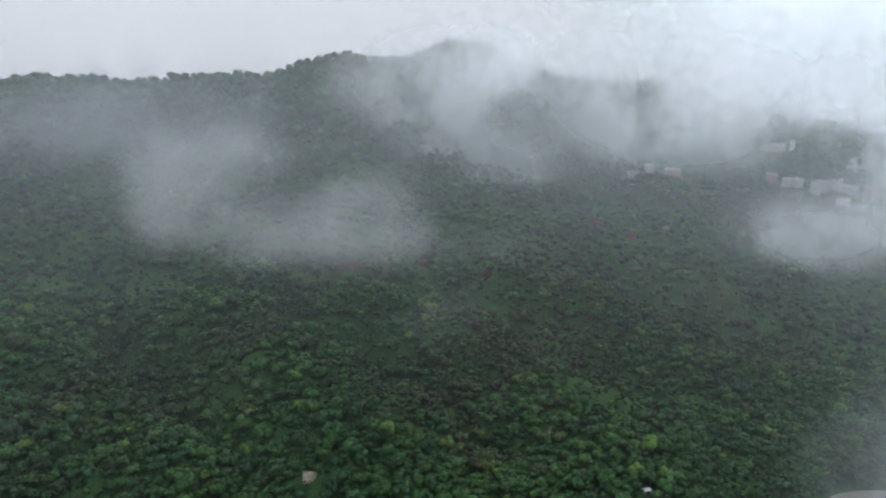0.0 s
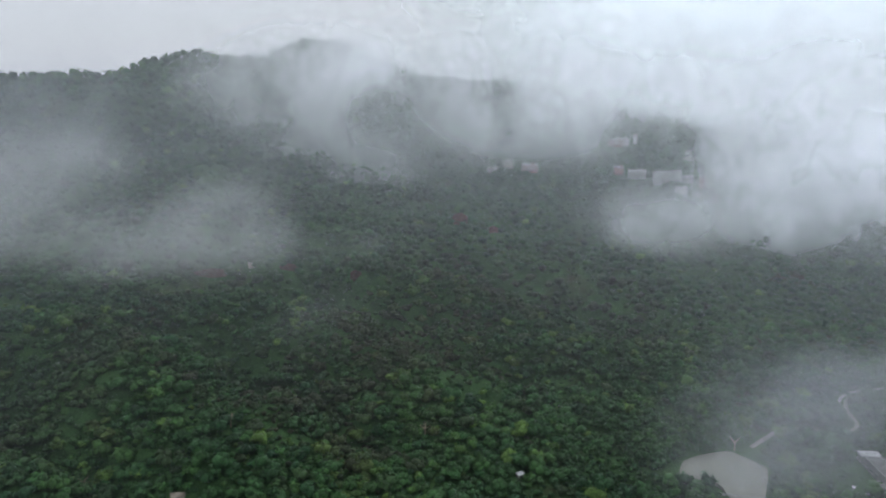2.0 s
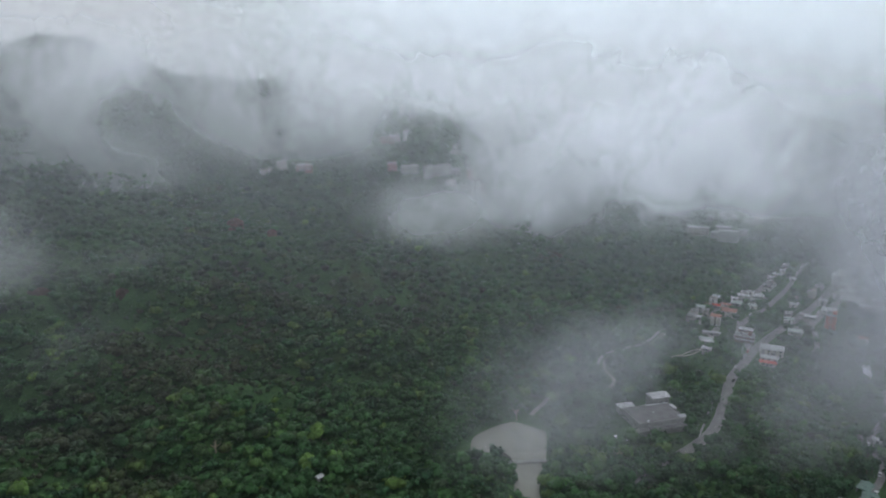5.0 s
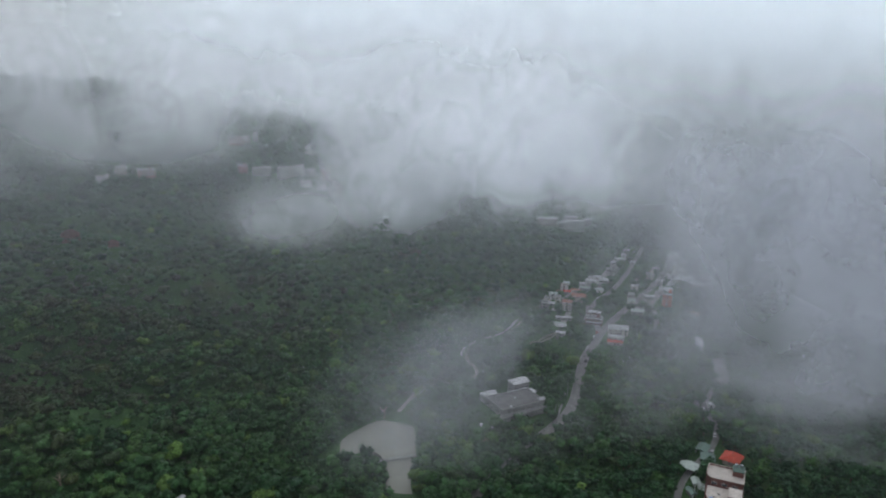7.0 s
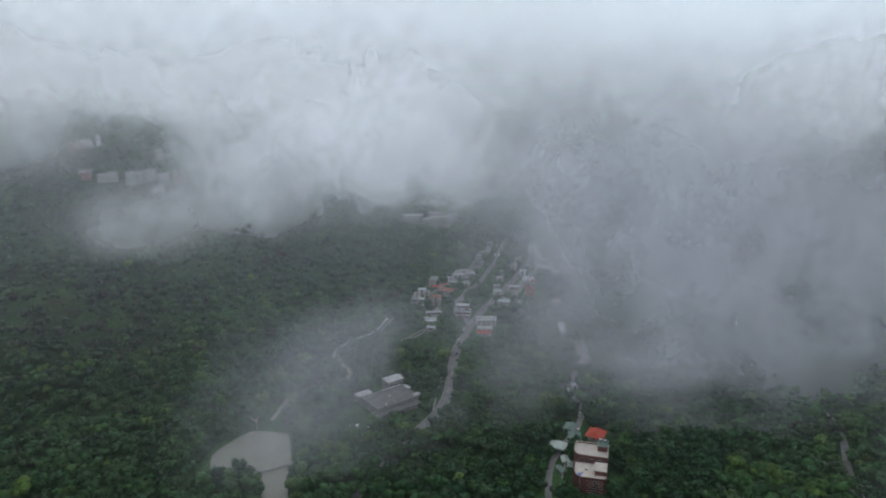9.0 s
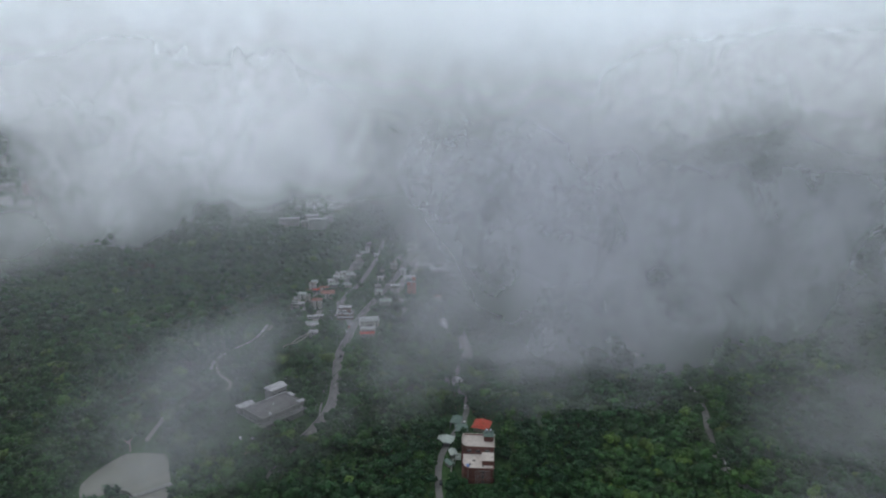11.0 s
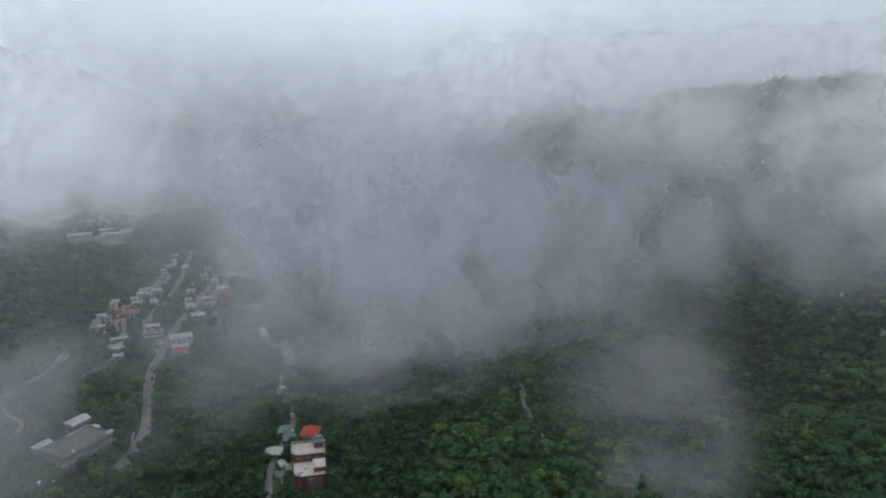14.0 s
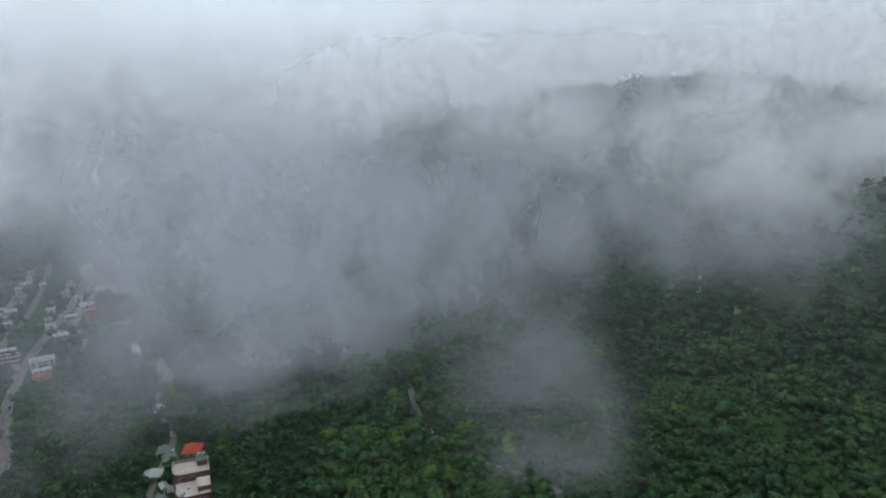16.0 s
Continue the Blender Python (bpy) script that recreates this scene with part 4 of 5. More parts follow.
weir = place("weir_walk", "narrow concrete footbridge over the weir of the pond", "bridge", 218, 287, -24, 0)
weir.matrix_world = pose(217.5, 286.5, 0.0, 0, 0, -24)
part("deck", block(bmesh.new(), -11, -0.7, 0.55, 11, 0.7, 0.9, 0.05), PAVING, weir)
for xx in (-8, -4, 0, 4, 8):
    part("pier", block(bmesh.new(), xx - 0.35, -0.6, -3, xx + 0.35, 0.6, 0.55), PAVING, weir)
for yy in (-0.62, 0.62):
    part("rail", block(bmesh.new(), -11, yy - 0.05, 1.75, 11, yy + 0.05, 1.85), STEEL, weir)
    for xx in range(-10, 11, 4):
        part("post", block(bmesh.new(), xx - 0.05, yy - 0.05, 0.9, xx + 0.05, yy + 0.05, 1.75), STEEL, weir)
shack = place("hillside_hut", "tiny hut with a white sheet roof alone on the green slope", "hut", 104, 316, 20, 0.3, clear=5)
part("wall", block(bmesh.new(), -1.6, -1.2, 0, 1.6, 1.2, 2.2, 0.04), GREYWALL, shack)
part("roof", pitched(bmesh.new(), 3.4, 2.6, 2.25, 0.7, 0.35), SHEETROOF, shack, "white sheet roof")
part("door", block(bmesh.new(), -0.4, -1.25, 0.3, 0.4, -1.15, 2.0), CARDARK, shack)


def car(label, x, y, turn, paint):
    c = new("car")
    c.empty_display_size = 0.5
    body = bmesh.new()
    block(body, -2.1, -0.85, 0.35, 2.1, 0.85, 0.95, 0.14)
    part("body", body, paint, c)
    cabin = bmesh.new()
    low = [cabin.verts.new(p) for p in ((-1.5, -0.78, 0.951), (1.0, -0.78, 0.951), (1.0, 0.78, 0.951), (-1.5, 0.78, 0.951))]
    top = [cabin.verts.new(p) for p in ((-1.1, -0.62, 1.45), (0.45, -0.62, 1.45), (0.45, 0.62, 1.45), (-1.1, 0.62, 1.45))]
    for i in range(4):
        cabin.faces.new((low[i], low[(i + 1) % 4], top[(i + 1) % 4], top[i]))
    cabin.faces.new(top)
    part("windows", cabin, GLASS, c, "dark glass")
    part("roof", block(bmesh.new(), -1.15, -0.66, 1.451, 0.5, 0.66, 1.50, 0.02), paint, c)
    for xx in (-1.3, 1.3):
        for yy in (-0.78, 0.78):
            w_ = part("wheel", tube(bmesh.new(), 0, 0, -0.11, 0.11, 0.33, 12), RUBBER, c)
            w_.matrix_basis = pose(xx, yy, 0.33, 90, 0, 0)
    for yy in (-0.55, 0.55):
        part("headlight", block(bmesh.new(), 2.08, yy - 0.2, 0.65, 2.13, yy + 0.2, 0.8), GLASS, c)
    c.matrix_world = pose(x, y, height(x, y) + 0.37, 0, 0, turn)
    return tagged(c, label, "car", "cars on the roads")


def along(key, frac, off):
    """Plan place and bearing at a fraction of a road, off to one side."""
    line = ROADLINES[key][1]
    i = min(int(frac * (len(line) - 1)), len(line) - 2)
    d = line[i + 1] - line[i]
    d /= np.hypot(*d)
    x, y = line[i] + np.array((-d[1], d[0])) * off
    return x, y, math.degrees(math.atan2(d[1], d[0]))


for key, frac, off, paint, lab in (("valley", 0.345, -1.8, CARDARK, "dark car driving on the valley road"), ("valley", 0.375, -2.6, CARWHITE, "white car parked beside the valley road"), ("valley", 0.385, 2.6, CARWHITE, "white car driving on the valley road"), ("valley", 0.41, 3.0, CARDARK, "dark car parked beside the valley road"), ("valley", 0.422, 3.0, CARWHITE, "white car parked beside the valley road"), ("valley", 0.434, 3.0, CARRED, "red car parked beside the valley road"), ("valley", 0.446, 3.0, CARWHITE, "white car parked beside the valley road"), ("valley", 0.46, -2.5, CARDARK, "dark car parked beside the valley road"), ("valley", 0.56, 2.8, CARWHITE, "white car parked on the village street"), ("valley", 0.575, 2.8, CARDARK, "dark car parked on the village street"), ("valley", 0.60, 2.6, CARWHITE, "white car parked on the village street"), ("valley", 0.63, 2.8, CARDARK, "dark car parked on the village street"), ("upper_street", 0.30, 1.6, CARWHITE, "white car on the upper street"), ("upper_street", 0.42, 1.6, CARDARK, "dark car on the upper street"), ("villa_lane", 0.10, -1.4, CARDARK, "dark car parked on the villa lane"), ("villa_lane", 0.33, -1.8, CARWHITE, "white car parked on the villa lane"), ("villa_lane", 0.415, 1.2, CARWHITE, "white car on the lane below the villa"), ("villa_lane", 0.54, 1.4, CARWHITE, "white car parked by the lane"), ("hill_road", 0.62, 0.8, CARWHITE, "white car on the hill road")):
    x, y, a = along(key, frac, off)
    car(lab, x, y, a, paint)
# Two made-up cars take the place of a small pile of white rubble.
car("white car in place of pale rubble under trees near the waterworks", 279, 282, 40, CARWHITE)
car("white car in place of pale rubble near the waterworks", 284, 277, 40, CARWHITE)


def lamp_post(x, y, turn):
    p = place("street_lamp", "slim grey steel street lamp beside the valley road", "street lamp", x, y, turn, 0.2, "lamps along the valley road")
    part("post", tube(bmesh.new(), 0, 0, 0, 8.5, 0.09, 8), STEEL, p)
    part("arm", block(bmesh.new(), 0, -0.05, 8.4, 2.2, 0.05, 8.5), STEEL, p)
    part("lamp_head", block(bmesh.new(), 1.7, -0.14, 8.28, 2.5, 0.14, 8.40, 0.03), GREYWALL, p)


for k in range(9):
    x, y, a = along("valley", 0.15 + 0.045 * k, 5.0)
    lamp_post(x, y, a - 90)

# ---- forest ----
RNG = np.random.RandomState(11)


def crown_template(tufts, seed, lobes=3):
    """A crown about 1 across and 0.8 high: a few uneven lobes wrapped in leafy tufts that stand off them."""
    rng = np.random.RandomState(seed)
    verts, tris, centres = [], [], []
    bm = bmesh.new()
    bmesh.ops.create_icosphere(bm, subdivisions=1, radius=1.0)
    bm.verts.index_update()
    ball = np.array([v.co[:] for v in bm.verts])
    ball_tris = [tuple(v.index for v in f.verts) for f in bm.faces]
    bm.free()
    for k in range(lobes):
        a = 6.283 * (k + rng.uniform(0, 0.6)) / lobes
        off = 0.0 if lobes == 1 else rng.uniform(0.12, 0.24)
        r = 0.38 if lobes == 1 else rng.uniform(0.20, 0.32)
        c0 = np.array((off * math.cos(a), off * math.sin(a), rng.uniform(-0.10, 0.16)))
        centres.append((c0, r))
        base = len(verts)
        for d in ball:
            verts.append(tuple(c0 + d * r * rng.uniform(0.68, 1.25) * np.array((1, 1, 0.85))))
        tris += [tuple(base + i for i in tri) for tri in ball_tris]
    for k in range(tufts):
        c0, r = centres[k % lobes]
        d = rng.normal(size=3) + np.array((c0[0], c0[1], 0)) * 2.0
        d[2] = abs(d[2]) - 0.2
        d /= np.linalg.norm(d)
        c = c0 + d * r * rng.uniform(0.98, 1.3) * np.array((1, 1, 0.85))
        n = d + rng.normal(size=3) * 0.5
        n /= np.linalg.norm(n)
        a = np.cross(n, rng.normal(size=3))
        a /= np.linalg.norm(a)
        b_ = np.cross(n, a)
        s = rng.uniform(0.07, 0.15)
        base = len(verts)
        for ca, cb, lift in ((-1, -0.5, -0.02), (0.2, -0.9, 0.0), (1, 0.3, -0.03), (-0.1, 0.9, 0.01)):
            verts.append(tuple(c + a * ca * s * rng.uniform(0.6, 1.3) + b_ * cb * s * rng.uniform(0.6, 1.3) + n * lift))
        tris += [(base, base + 1, base + 2), (base, base + 2, base + 3)]
    return np.array(verts), np.array(tris)


def road_clear(x, y):
    free = np.ones(len(x), bool)
    for key, (w, line) in ROADLINES.items():
        for px, py in line[::1]:
            free &= (x - px) ** 2 + (y - py) ** 2 > (w / 2 + (-1.6 if key == 'valley' and px < 292 else 2.4 if (key == 'valley' and px > 300) or key == 'upper_street' or (key == 'villa_lane' and px < 330) else 0.6)) ** 2
    for px, py in stream_line:
        free &= (x - px) ** 2 + (y - py) ** 2 > 20
    for px, py, r in CLEARED:
        free &= (x - px) ** 2 + (y - py) ** 2 > r * r
    return free & ~in_pond(x, y, 0.05)


def scatter(r0, r1, spacing, a0=-44, a1=128):
    """Jittered plan points in a ring sector."""
    n = int(r1 / spacing) + 1
    i, j = np.meshgrid(np.arange(-n, n + 1), np.arange(-n, n + 1))
    x = (i + RNG.uniform(-0.48, 0.48, i.shape)).ravel() * spacing
    y = (j + RNG.uniform(-0.48, 0.48, i.shape)).ravel() * spacing
    r, a = np.hypot(x, y), np.degrees(np.arctan2(x, y))
    keep = (r >= r0) & (r < r1) & (a > a0) & (a < a1)
    x, y = x[keep], y[keep]
    free = road_clear(x, y)
    return x[free], y[free]


def dryness(x, y):
    """Brownish stands on the slopes, with ragged edges."""
    d = sum(bump(x, y, cx, cy, r, h) for cx, cy, r, h in ((55, 455, 70, 1.0), (-25, 385, 34, 0.8), (20, 345, 28, 0.7), (150, 560, 90, 0.7), (-110, 440, 40, 0.6), (-200, 360, 45, 0.6), (250, 520, 60, 0.6), (470, -120, 50, 0.6), (-90, 590, 60, 0.8)))
    return 0.75 * np.clip(d + 0.35 * waves(x, y, 40, 51) - 0.15 + 0.25 * np.random.RandomState(4).normal(size=np.shape(x)), 0, 1)


def crowns_mesh(name, x, y, size, templates, tint):
    z = terrain(x, y)
    dry = dryness(x, y)
    which = RNG.randint(0, len(templates), len(x))
    vs, fs, ts, ds, base = [], [], [], [], 0
    for k, (tv, tf) in enumerate(templates):
        m = which == k
        n = m.sum()
        turn = RNG.uniform(0, 6.283, n)
        c_, s_ = np.cos(turn)[:, None], np.sin(turn)[:, None]
        sx, sz = size[m][:, None], (size[m] * RNG.uniform(0.75, 1.15, n))[:, None]
        vx = (tv[:, 0] * c_ - tv[:, 1] * s_) * sx + x[m][:, None]
        vy = (tv[:, 0] * s_ + tv[:, 1] * c_) * sx + y[m][:, None]
        vz = tv[:, 2] * sz + z[m][:, None] + 0.42 * sz
        vs.append(np.stack([vx, vy, vz], 2).reshape(-1, 3))
        fs.append((tf[None] + (base + np.arange(n) * len(tv))[:, None, None]).reshape(-1, 3))
        ts.append(np.repeat(tint[m], len(tv)))
        ds.append(np.repeat(dry[m], len(tv)))
        base += n * len(tv)
    v, f, tt = np.concatenate(vs), np.concatenate(fs), np.concatenate(ts)
    me = bpy.data.meshes.new(name)
    me.vertices.add(len(v))
    me.vertices.foreach_set("co", v.astype(np.float32).ravel())
    me.loops.add(f.size)
    me.loops.foreach_set("vertex_index", f.astype(np.int32).ravel())
    me.polygons.add(len(f))
    me.polygons.foreach_set("loop_start", np.arange(0, f.size, 3, dtype=np.int32))
    me.polygons.foreach_set("loop_total", np.full(len(f), 3, dtype=np.int32))
    me.attributes.new("tint", "FLOAT", "POINT").data.foreach_set("value", tt.astype(np.float32))
    me.attributes.new("dry", "FLOAT", "POINT").data.foreach_set("value", np.concatenate(ds).astype(np.float32))
    me.materials.append(LEAF)
    me.update(calc_edges=True)
    return me


NEAR = [crown_template(16, 20 + k, 4) for k in range(6)]
MID = [crown_template(9, 40 + k, 1) for k in range(6)]
FAR = [crown_template(4, 60 + k, 1) for k in range(5)]
# Trees round the villa, each standing by itself.
VX0, VX1, VY0, VY1 = 276, 392, 84, 196


def tree_meshes(k):
    tv, tf = crown_template(60, 80 + k, 5)
    me = bpy.data.meshes.new("crown")
    me.from_pydata([tuple(v) for v in tv], [], [tuple(f) for f in tf])
    me.attributes.new("tint", "FLOAT", "POINT").data.foreach_set("value", np.full(len(tv), (0.12, 0.22, 0.3, 0.38, 0.45, 0.72)[k], np.float32))
    me.materials.append(LEAF)
    bm = bmesh.new()
    rng = np.random.RandomState(k)
    for x, y, lean, r in ((0, 0, 0.0, 0.035), (0.03, 0, 0.16, 0.018), (-0.02, 0.02, -0.15, 0.016), (0, -0.03, 0.1, 0.015)):
        z0 = 0.0 if r > 0.03 else 0.22
        z1 = 0.62 if r > 0.03 else 0.6
        a = rng.uniform(0, 6.28)
        dx, dy = lean * math.cos(a), lean * math.sin(a)
        low = [bm.verts.new((x + r * math.cos(1.0472 * i), y + r * math.sin(1.0472 * i), z0)) for i in range(6)]
        top = [bm.verts.new((x + dx + 0.4 * r * math.cos(1.0472 * i), y + dy + 0.4 * r * math.sin(1.0472 * i), z1)) for i in range(6)]
        for i in range(6):
            bm.faces.new((low[i], low[(i + 1) % 6], top[(i + 1) % 6], top[i]))
        bm.faces.new(top)
    tm = bpy.data.meshes.new("trunk")
    bm.to_mesh(tm)
    bm.free()
    tm.materials.append(BARK)
    return me, tm


TREES = [tree_meshes(k) for k in range(6)]
tx, ty = scatter(200, 460, 6.2)
inside = (tx > VX0) & (tx < VX1) & (ty > VY0) & (ty < VY1)
tx, ty = tx[inside][:300], ty[inside][:300]
TREE_LABELS = ("dark green broadleaf tree near the villa", "deep green broadleaf tree near the villa", "green broadleaf tree near the villa", "fresh green broadleaf tree near the villa", "light green broadleaf tree near the villa", "bright yellow-green broadleaf tree near the villa")
for x, y in zip(tx, ty):
    k = int(RNG.choice(6, p=(0.2, 0.22, 0.22, 0.18, 0.13, 0.05)))
    s = RNG.uniform(0, 1) ** 1.5 * 5.0 + 5.0
    tree = new("tree")
    tree.empty_display_size = 0.5
    tree.matrix_world = Matrix.Translation((x, y, height(x, y) - 0.1)) @ pose(0, 0, 0, 0, 0, RNG.uniform(0, 360))
    tagged(tree, TREE_LABELS[k], "tree", "trees round the villa")
    shared("trunk", TREES[k][1], tree, Matrix.Diagonal((s, s, s, 1)))
    shared("crown", TREES[k][0], tree, Matrix.Translation((0, 0, 0.56 * s)) @ Matrix.Diagonal((s, s, s * RNG.uniform(0.85, 1.15), 1)))

def bare_tree(x, y, s, seed):
    """A leafless tree: a tapered trunk with forking limbs."""
    rng = np.random.RandomState(seed)
    ob = new("bare_tree")
    ob.empty_display_size = 0.5
    ob.matrix_world = pose(x, y, height(x, y) - 0.2)
    tagged(ob, "leafless pale-barked tree standing among green trees", "tree", "bare trees on the slope")

    def limb(p, q, r0, r1):
        bm = bmesh.new()
        way = (Vector(q) - Vector(p)).normalized()
        side = way.orthogonal().normalized()
        other = way.cross(side)
        rows = [[bm.verts.new(Vector(c) + (side * math.cos(1.0472 * i) + other * math.sin(1.0472 * i)) * r) for i in range(6)] for c, r in ((p, r0), (q, r1))]
        for i in range(6):
            bm.faces.new((rows[0][i], rows[0][(i + 1) % 6], rows[1][(i + 1) % 6], rows[1][i]))
        bm.faces.new(rows[1])
        return bm

    part("trunk", limb((0, 0, 0), (0, 0, 0.7 * s), 0.045 * s, 0.03 * s), PALEBARK, ob)
    for k in range(7):
        a, z = rng.uniform(0, 6.283), rng.uniform(0.45, 0.7) * s
        q = (0.32 * s * math.cos(a), 0.32 * s * math.sin(a), z + rng.uniform(0.2, 0.4) * s)
        part("branch", limb((0, 0, z), q, 0.025 * s, 0.008 * s), PALEBARK, ob)


for k, (x, y) in enumerate(((-12, 366), (-45, 352), (-30, 342), (38, 340), (-118, 344), (60, 356), (300, 215), (262, 262), (240, 330))):
    bare_tree(x, y, 8.0 + k % 3, k)

for title, r0, r1, gap, kinds, lo, hi in (("forest", 235, 560, 5.9, NEAR, 5.6, 12.5), ("forest", 560, 1000, 8.5, MID, 7.5, 13.5), ("forest", 1000, 1500, 13.0, FAR, 13.0, 19.0)):
    fx, fy = scatter(r0, r1, gap)
    outside = ~((fx > VX0) & (fx < VX1) & (fy > VY0) & (fy < VY1) & (fx ** 2 + fy ** 2 < 460 ** 2))   # villa_trees stand there
    fx, fy = fx[outside], fy[outside]
    open_ = waves(fx, fy, 95, 21) > 0.55                      # scrubby patches with low growth
    fs_ = RNG.uniform(0, 1, len(fx)) ** 1.6 * (hi - lo) + lo
    fs_ = np.where(open_, fs_ * 0.5, fs_)
    tint = np.clip(0.44 + 0.15 * RNG.normal(size=len(fx)) + 0.20 * waves(fx, fy, 130, 31) + 0.14 * waves(fx, fy, 48, 33), 0.0, 0.86)
    tint = np.where(RNG.uniform(size=len(fx)) < 0.02, 0.98, tint)
    forest = new(title, crowns_mesh("forest", fx, fy, fs_, kinds, tint))
    tagged(forest, "dense mixed green broadleaf forest covering the slopes", "forest", kind="stuff")

# Low shrubs that close the gaps between the nearer trees.
fx, fy = scatter(240, 390, 5.0)
fs_ = RNG.uniform(3.0, 5.6, len(fx))
tint = np.clip(0.42 + 0.2 * RNG.normal(size=len(fx)) + 0.2 * waves(fx, fy, 70, 61), 0.0, 0.85)
tagged(new("undergrowth", crowns_mesh("undergrowth", fx, fy, fs_, FAR, tint)), "low green shrubs and scrub between the trees", "shrubs", kind="stuff")

# Woods round about and below the hover point, out of the way of the village.
for r0, r1, gap, kinds, lo, hi, a0, a1 in ((8, 235, 8.5, MID, 6.0, 12.0, -181, 181), (235, 1300, 23.0, FAR, 17.0, 27.0, 128, 181), (235, 1300, 23.0, FAR, 17.0, 27.0, -181, -44)):
    fx, fy = scatter(r0, r1, gap, a0, a1)
    fs_ = RNG.uniform(lo, hi, len(fx))
    tint = np.clip(0.28 + 0.2 * RNG.normal(size=len(fx)), 0.0, 0.66)
    tagged(new("forest", crowns_mesh("forest", fx, fy, fs_, kinds, tint)), "green broadleaf woods covering the slopes round about", "forest", kind="stuff")

# ---- mist and low cloud ----
def mist_bank(label, puffs, material=MIST, layers=2, seed=1):
    """A bank of drifting mist: soft, bowed sheets standing one behind the other. Puffs: bearing and rise from the hover point in
    degrees, metres off, width and height in metres, density; together they say how thick the bank is and where it hangs."""
    p = np.array(puffs)
    half_w, half_h = np.degrees(np.arctan(p[:, 3] / p[:, 2] / 2)), np.degrees(np.arctan(p[:, 4] / p[:, 2] / 2))
    bearing = np.arange((p[:, 0] - 1.7 * half_w).min(), (p[:, 0] + 1.7 * half_w).max() + 0.5, 0.5)
    rise = np.arange((p[:, 1] - 1.7 * half_h).min(), (p[:, 1] + 1.7 * half_h).max() + 0.5, 0.5)
    bb, ee = np.meshgrid(bearing, rise, indexing="ij")
    clear, open_sky, weight, metres = np.ones(bb.shape), np.ones(bb.shape), np.full(bb.shape, 1e-9), np.zeros(bb.shape)
    for (turn, up, dist, wide, high, dens), w, h in zip(puffs, half_w, half_h):
        g = np.exp(-1.2 * (((bb - turn) / w) ** 2 + ((ee - up) / h) ** 2))
        g = np.clip((g - 0.02) / 0.98, 0, 1)
        clear *= 1 - 0.85 * dens * g ** 0.8
        open_sky *= 1 - g
        spread = np.exp(-0.1 * (((bb - turn) / w) ** 2 + ((ee - up) / h) ** 2)) + 1e-6
        weight += spread
        metres += spread * dist
    metres = np.minimum(metres / weight, 1050 - 220 * np.clip((bb - 14) / 16, 0, 1))      # in front of the cloud decks
    ni, nj = bb.shape
    each = np.minimum(1 - clear ** (1 / layers), 0.45)
    rng = np.random.RandomState(seed)
    verts, faces, data = [], [], []
    for k in range(layers):
        r = metres * (1 + 0.05 * (k - (layers - 1) / 2)) + 6 * np.sin(np.radians(bb * 9 + ee * 14) + rng.uniform(0, 6))
        a, e = np.radians(bb), np.radians(ee)
        base = len(verts)
        verts += list(zip((r * np.sin(a) * np.cos(e)).ravel(), (r * np.cos(a) * np.cos(e)).ravel(), (EYE.z + r * np.sin(e)).ravel()))
        data += np.stack([1 - open_sky, 0 * bb, each], 2).ravel().tolist()
        seen = each > 0.004
        faces += [(base + i * nj + j, base + (i + 1) * nj + j, base + (i + 1) * nj + j + 1, base + i * nj + j + 1) for i in range(ni - 1) for j in range(nj - 1) if seen[i:i + 2, j:j + 2].any()]
    me = mesh_of("mist_bank", verts, faces, material, True)
    me.attributes.new("puff", "FLOAT_VECTOR", "POINT").data.foreach_set("vector", data)
    return tagged(new("mist_bank", me), label, "mist", kind="stuff")


def haze_layer(radius, dens, low=-60, high=330):
    """A faint sheet of damp air standing across the whole valley, thinning out upwards."""
    verts, faces, data = [], [], []
    cols, rows = 88, 6
    for i in range(cols + 1):
        a = radians(-50 + 185 * i / cols)
        r = radius * (1 + 0.02 * math.sin(5 * a + 1))
        for j in range(rows + 1):
            k = j / rows
            verts.append((r * math.sin(a), r * math.cos(a), low + (high - low) * k))
            data += [1 - max(0.0, (k - 0.35) / 0.65) ** 2, 0.0, dens]
    for i in range(cols):
        for j in range(rows):
            b_ = i * (rows + 1) + j
            faces.append((b_, b_ + rows + 1, b_ + rows + 2, b_ + 1))
    me = mesh_of("haze", verts, faces, HAZE, True)
    me.attributes.new("puff", "FLOAT_VECTOR", "POINT").data.foreach_set("vector", data)
    return tagged(new("haze", me), "faint blue-grey haze hanging in the valley air", "haze", kind="stuff")


for k in range(20):
    haze_layer(270 + 32 * k, 0.005 + 0.0025 * k)

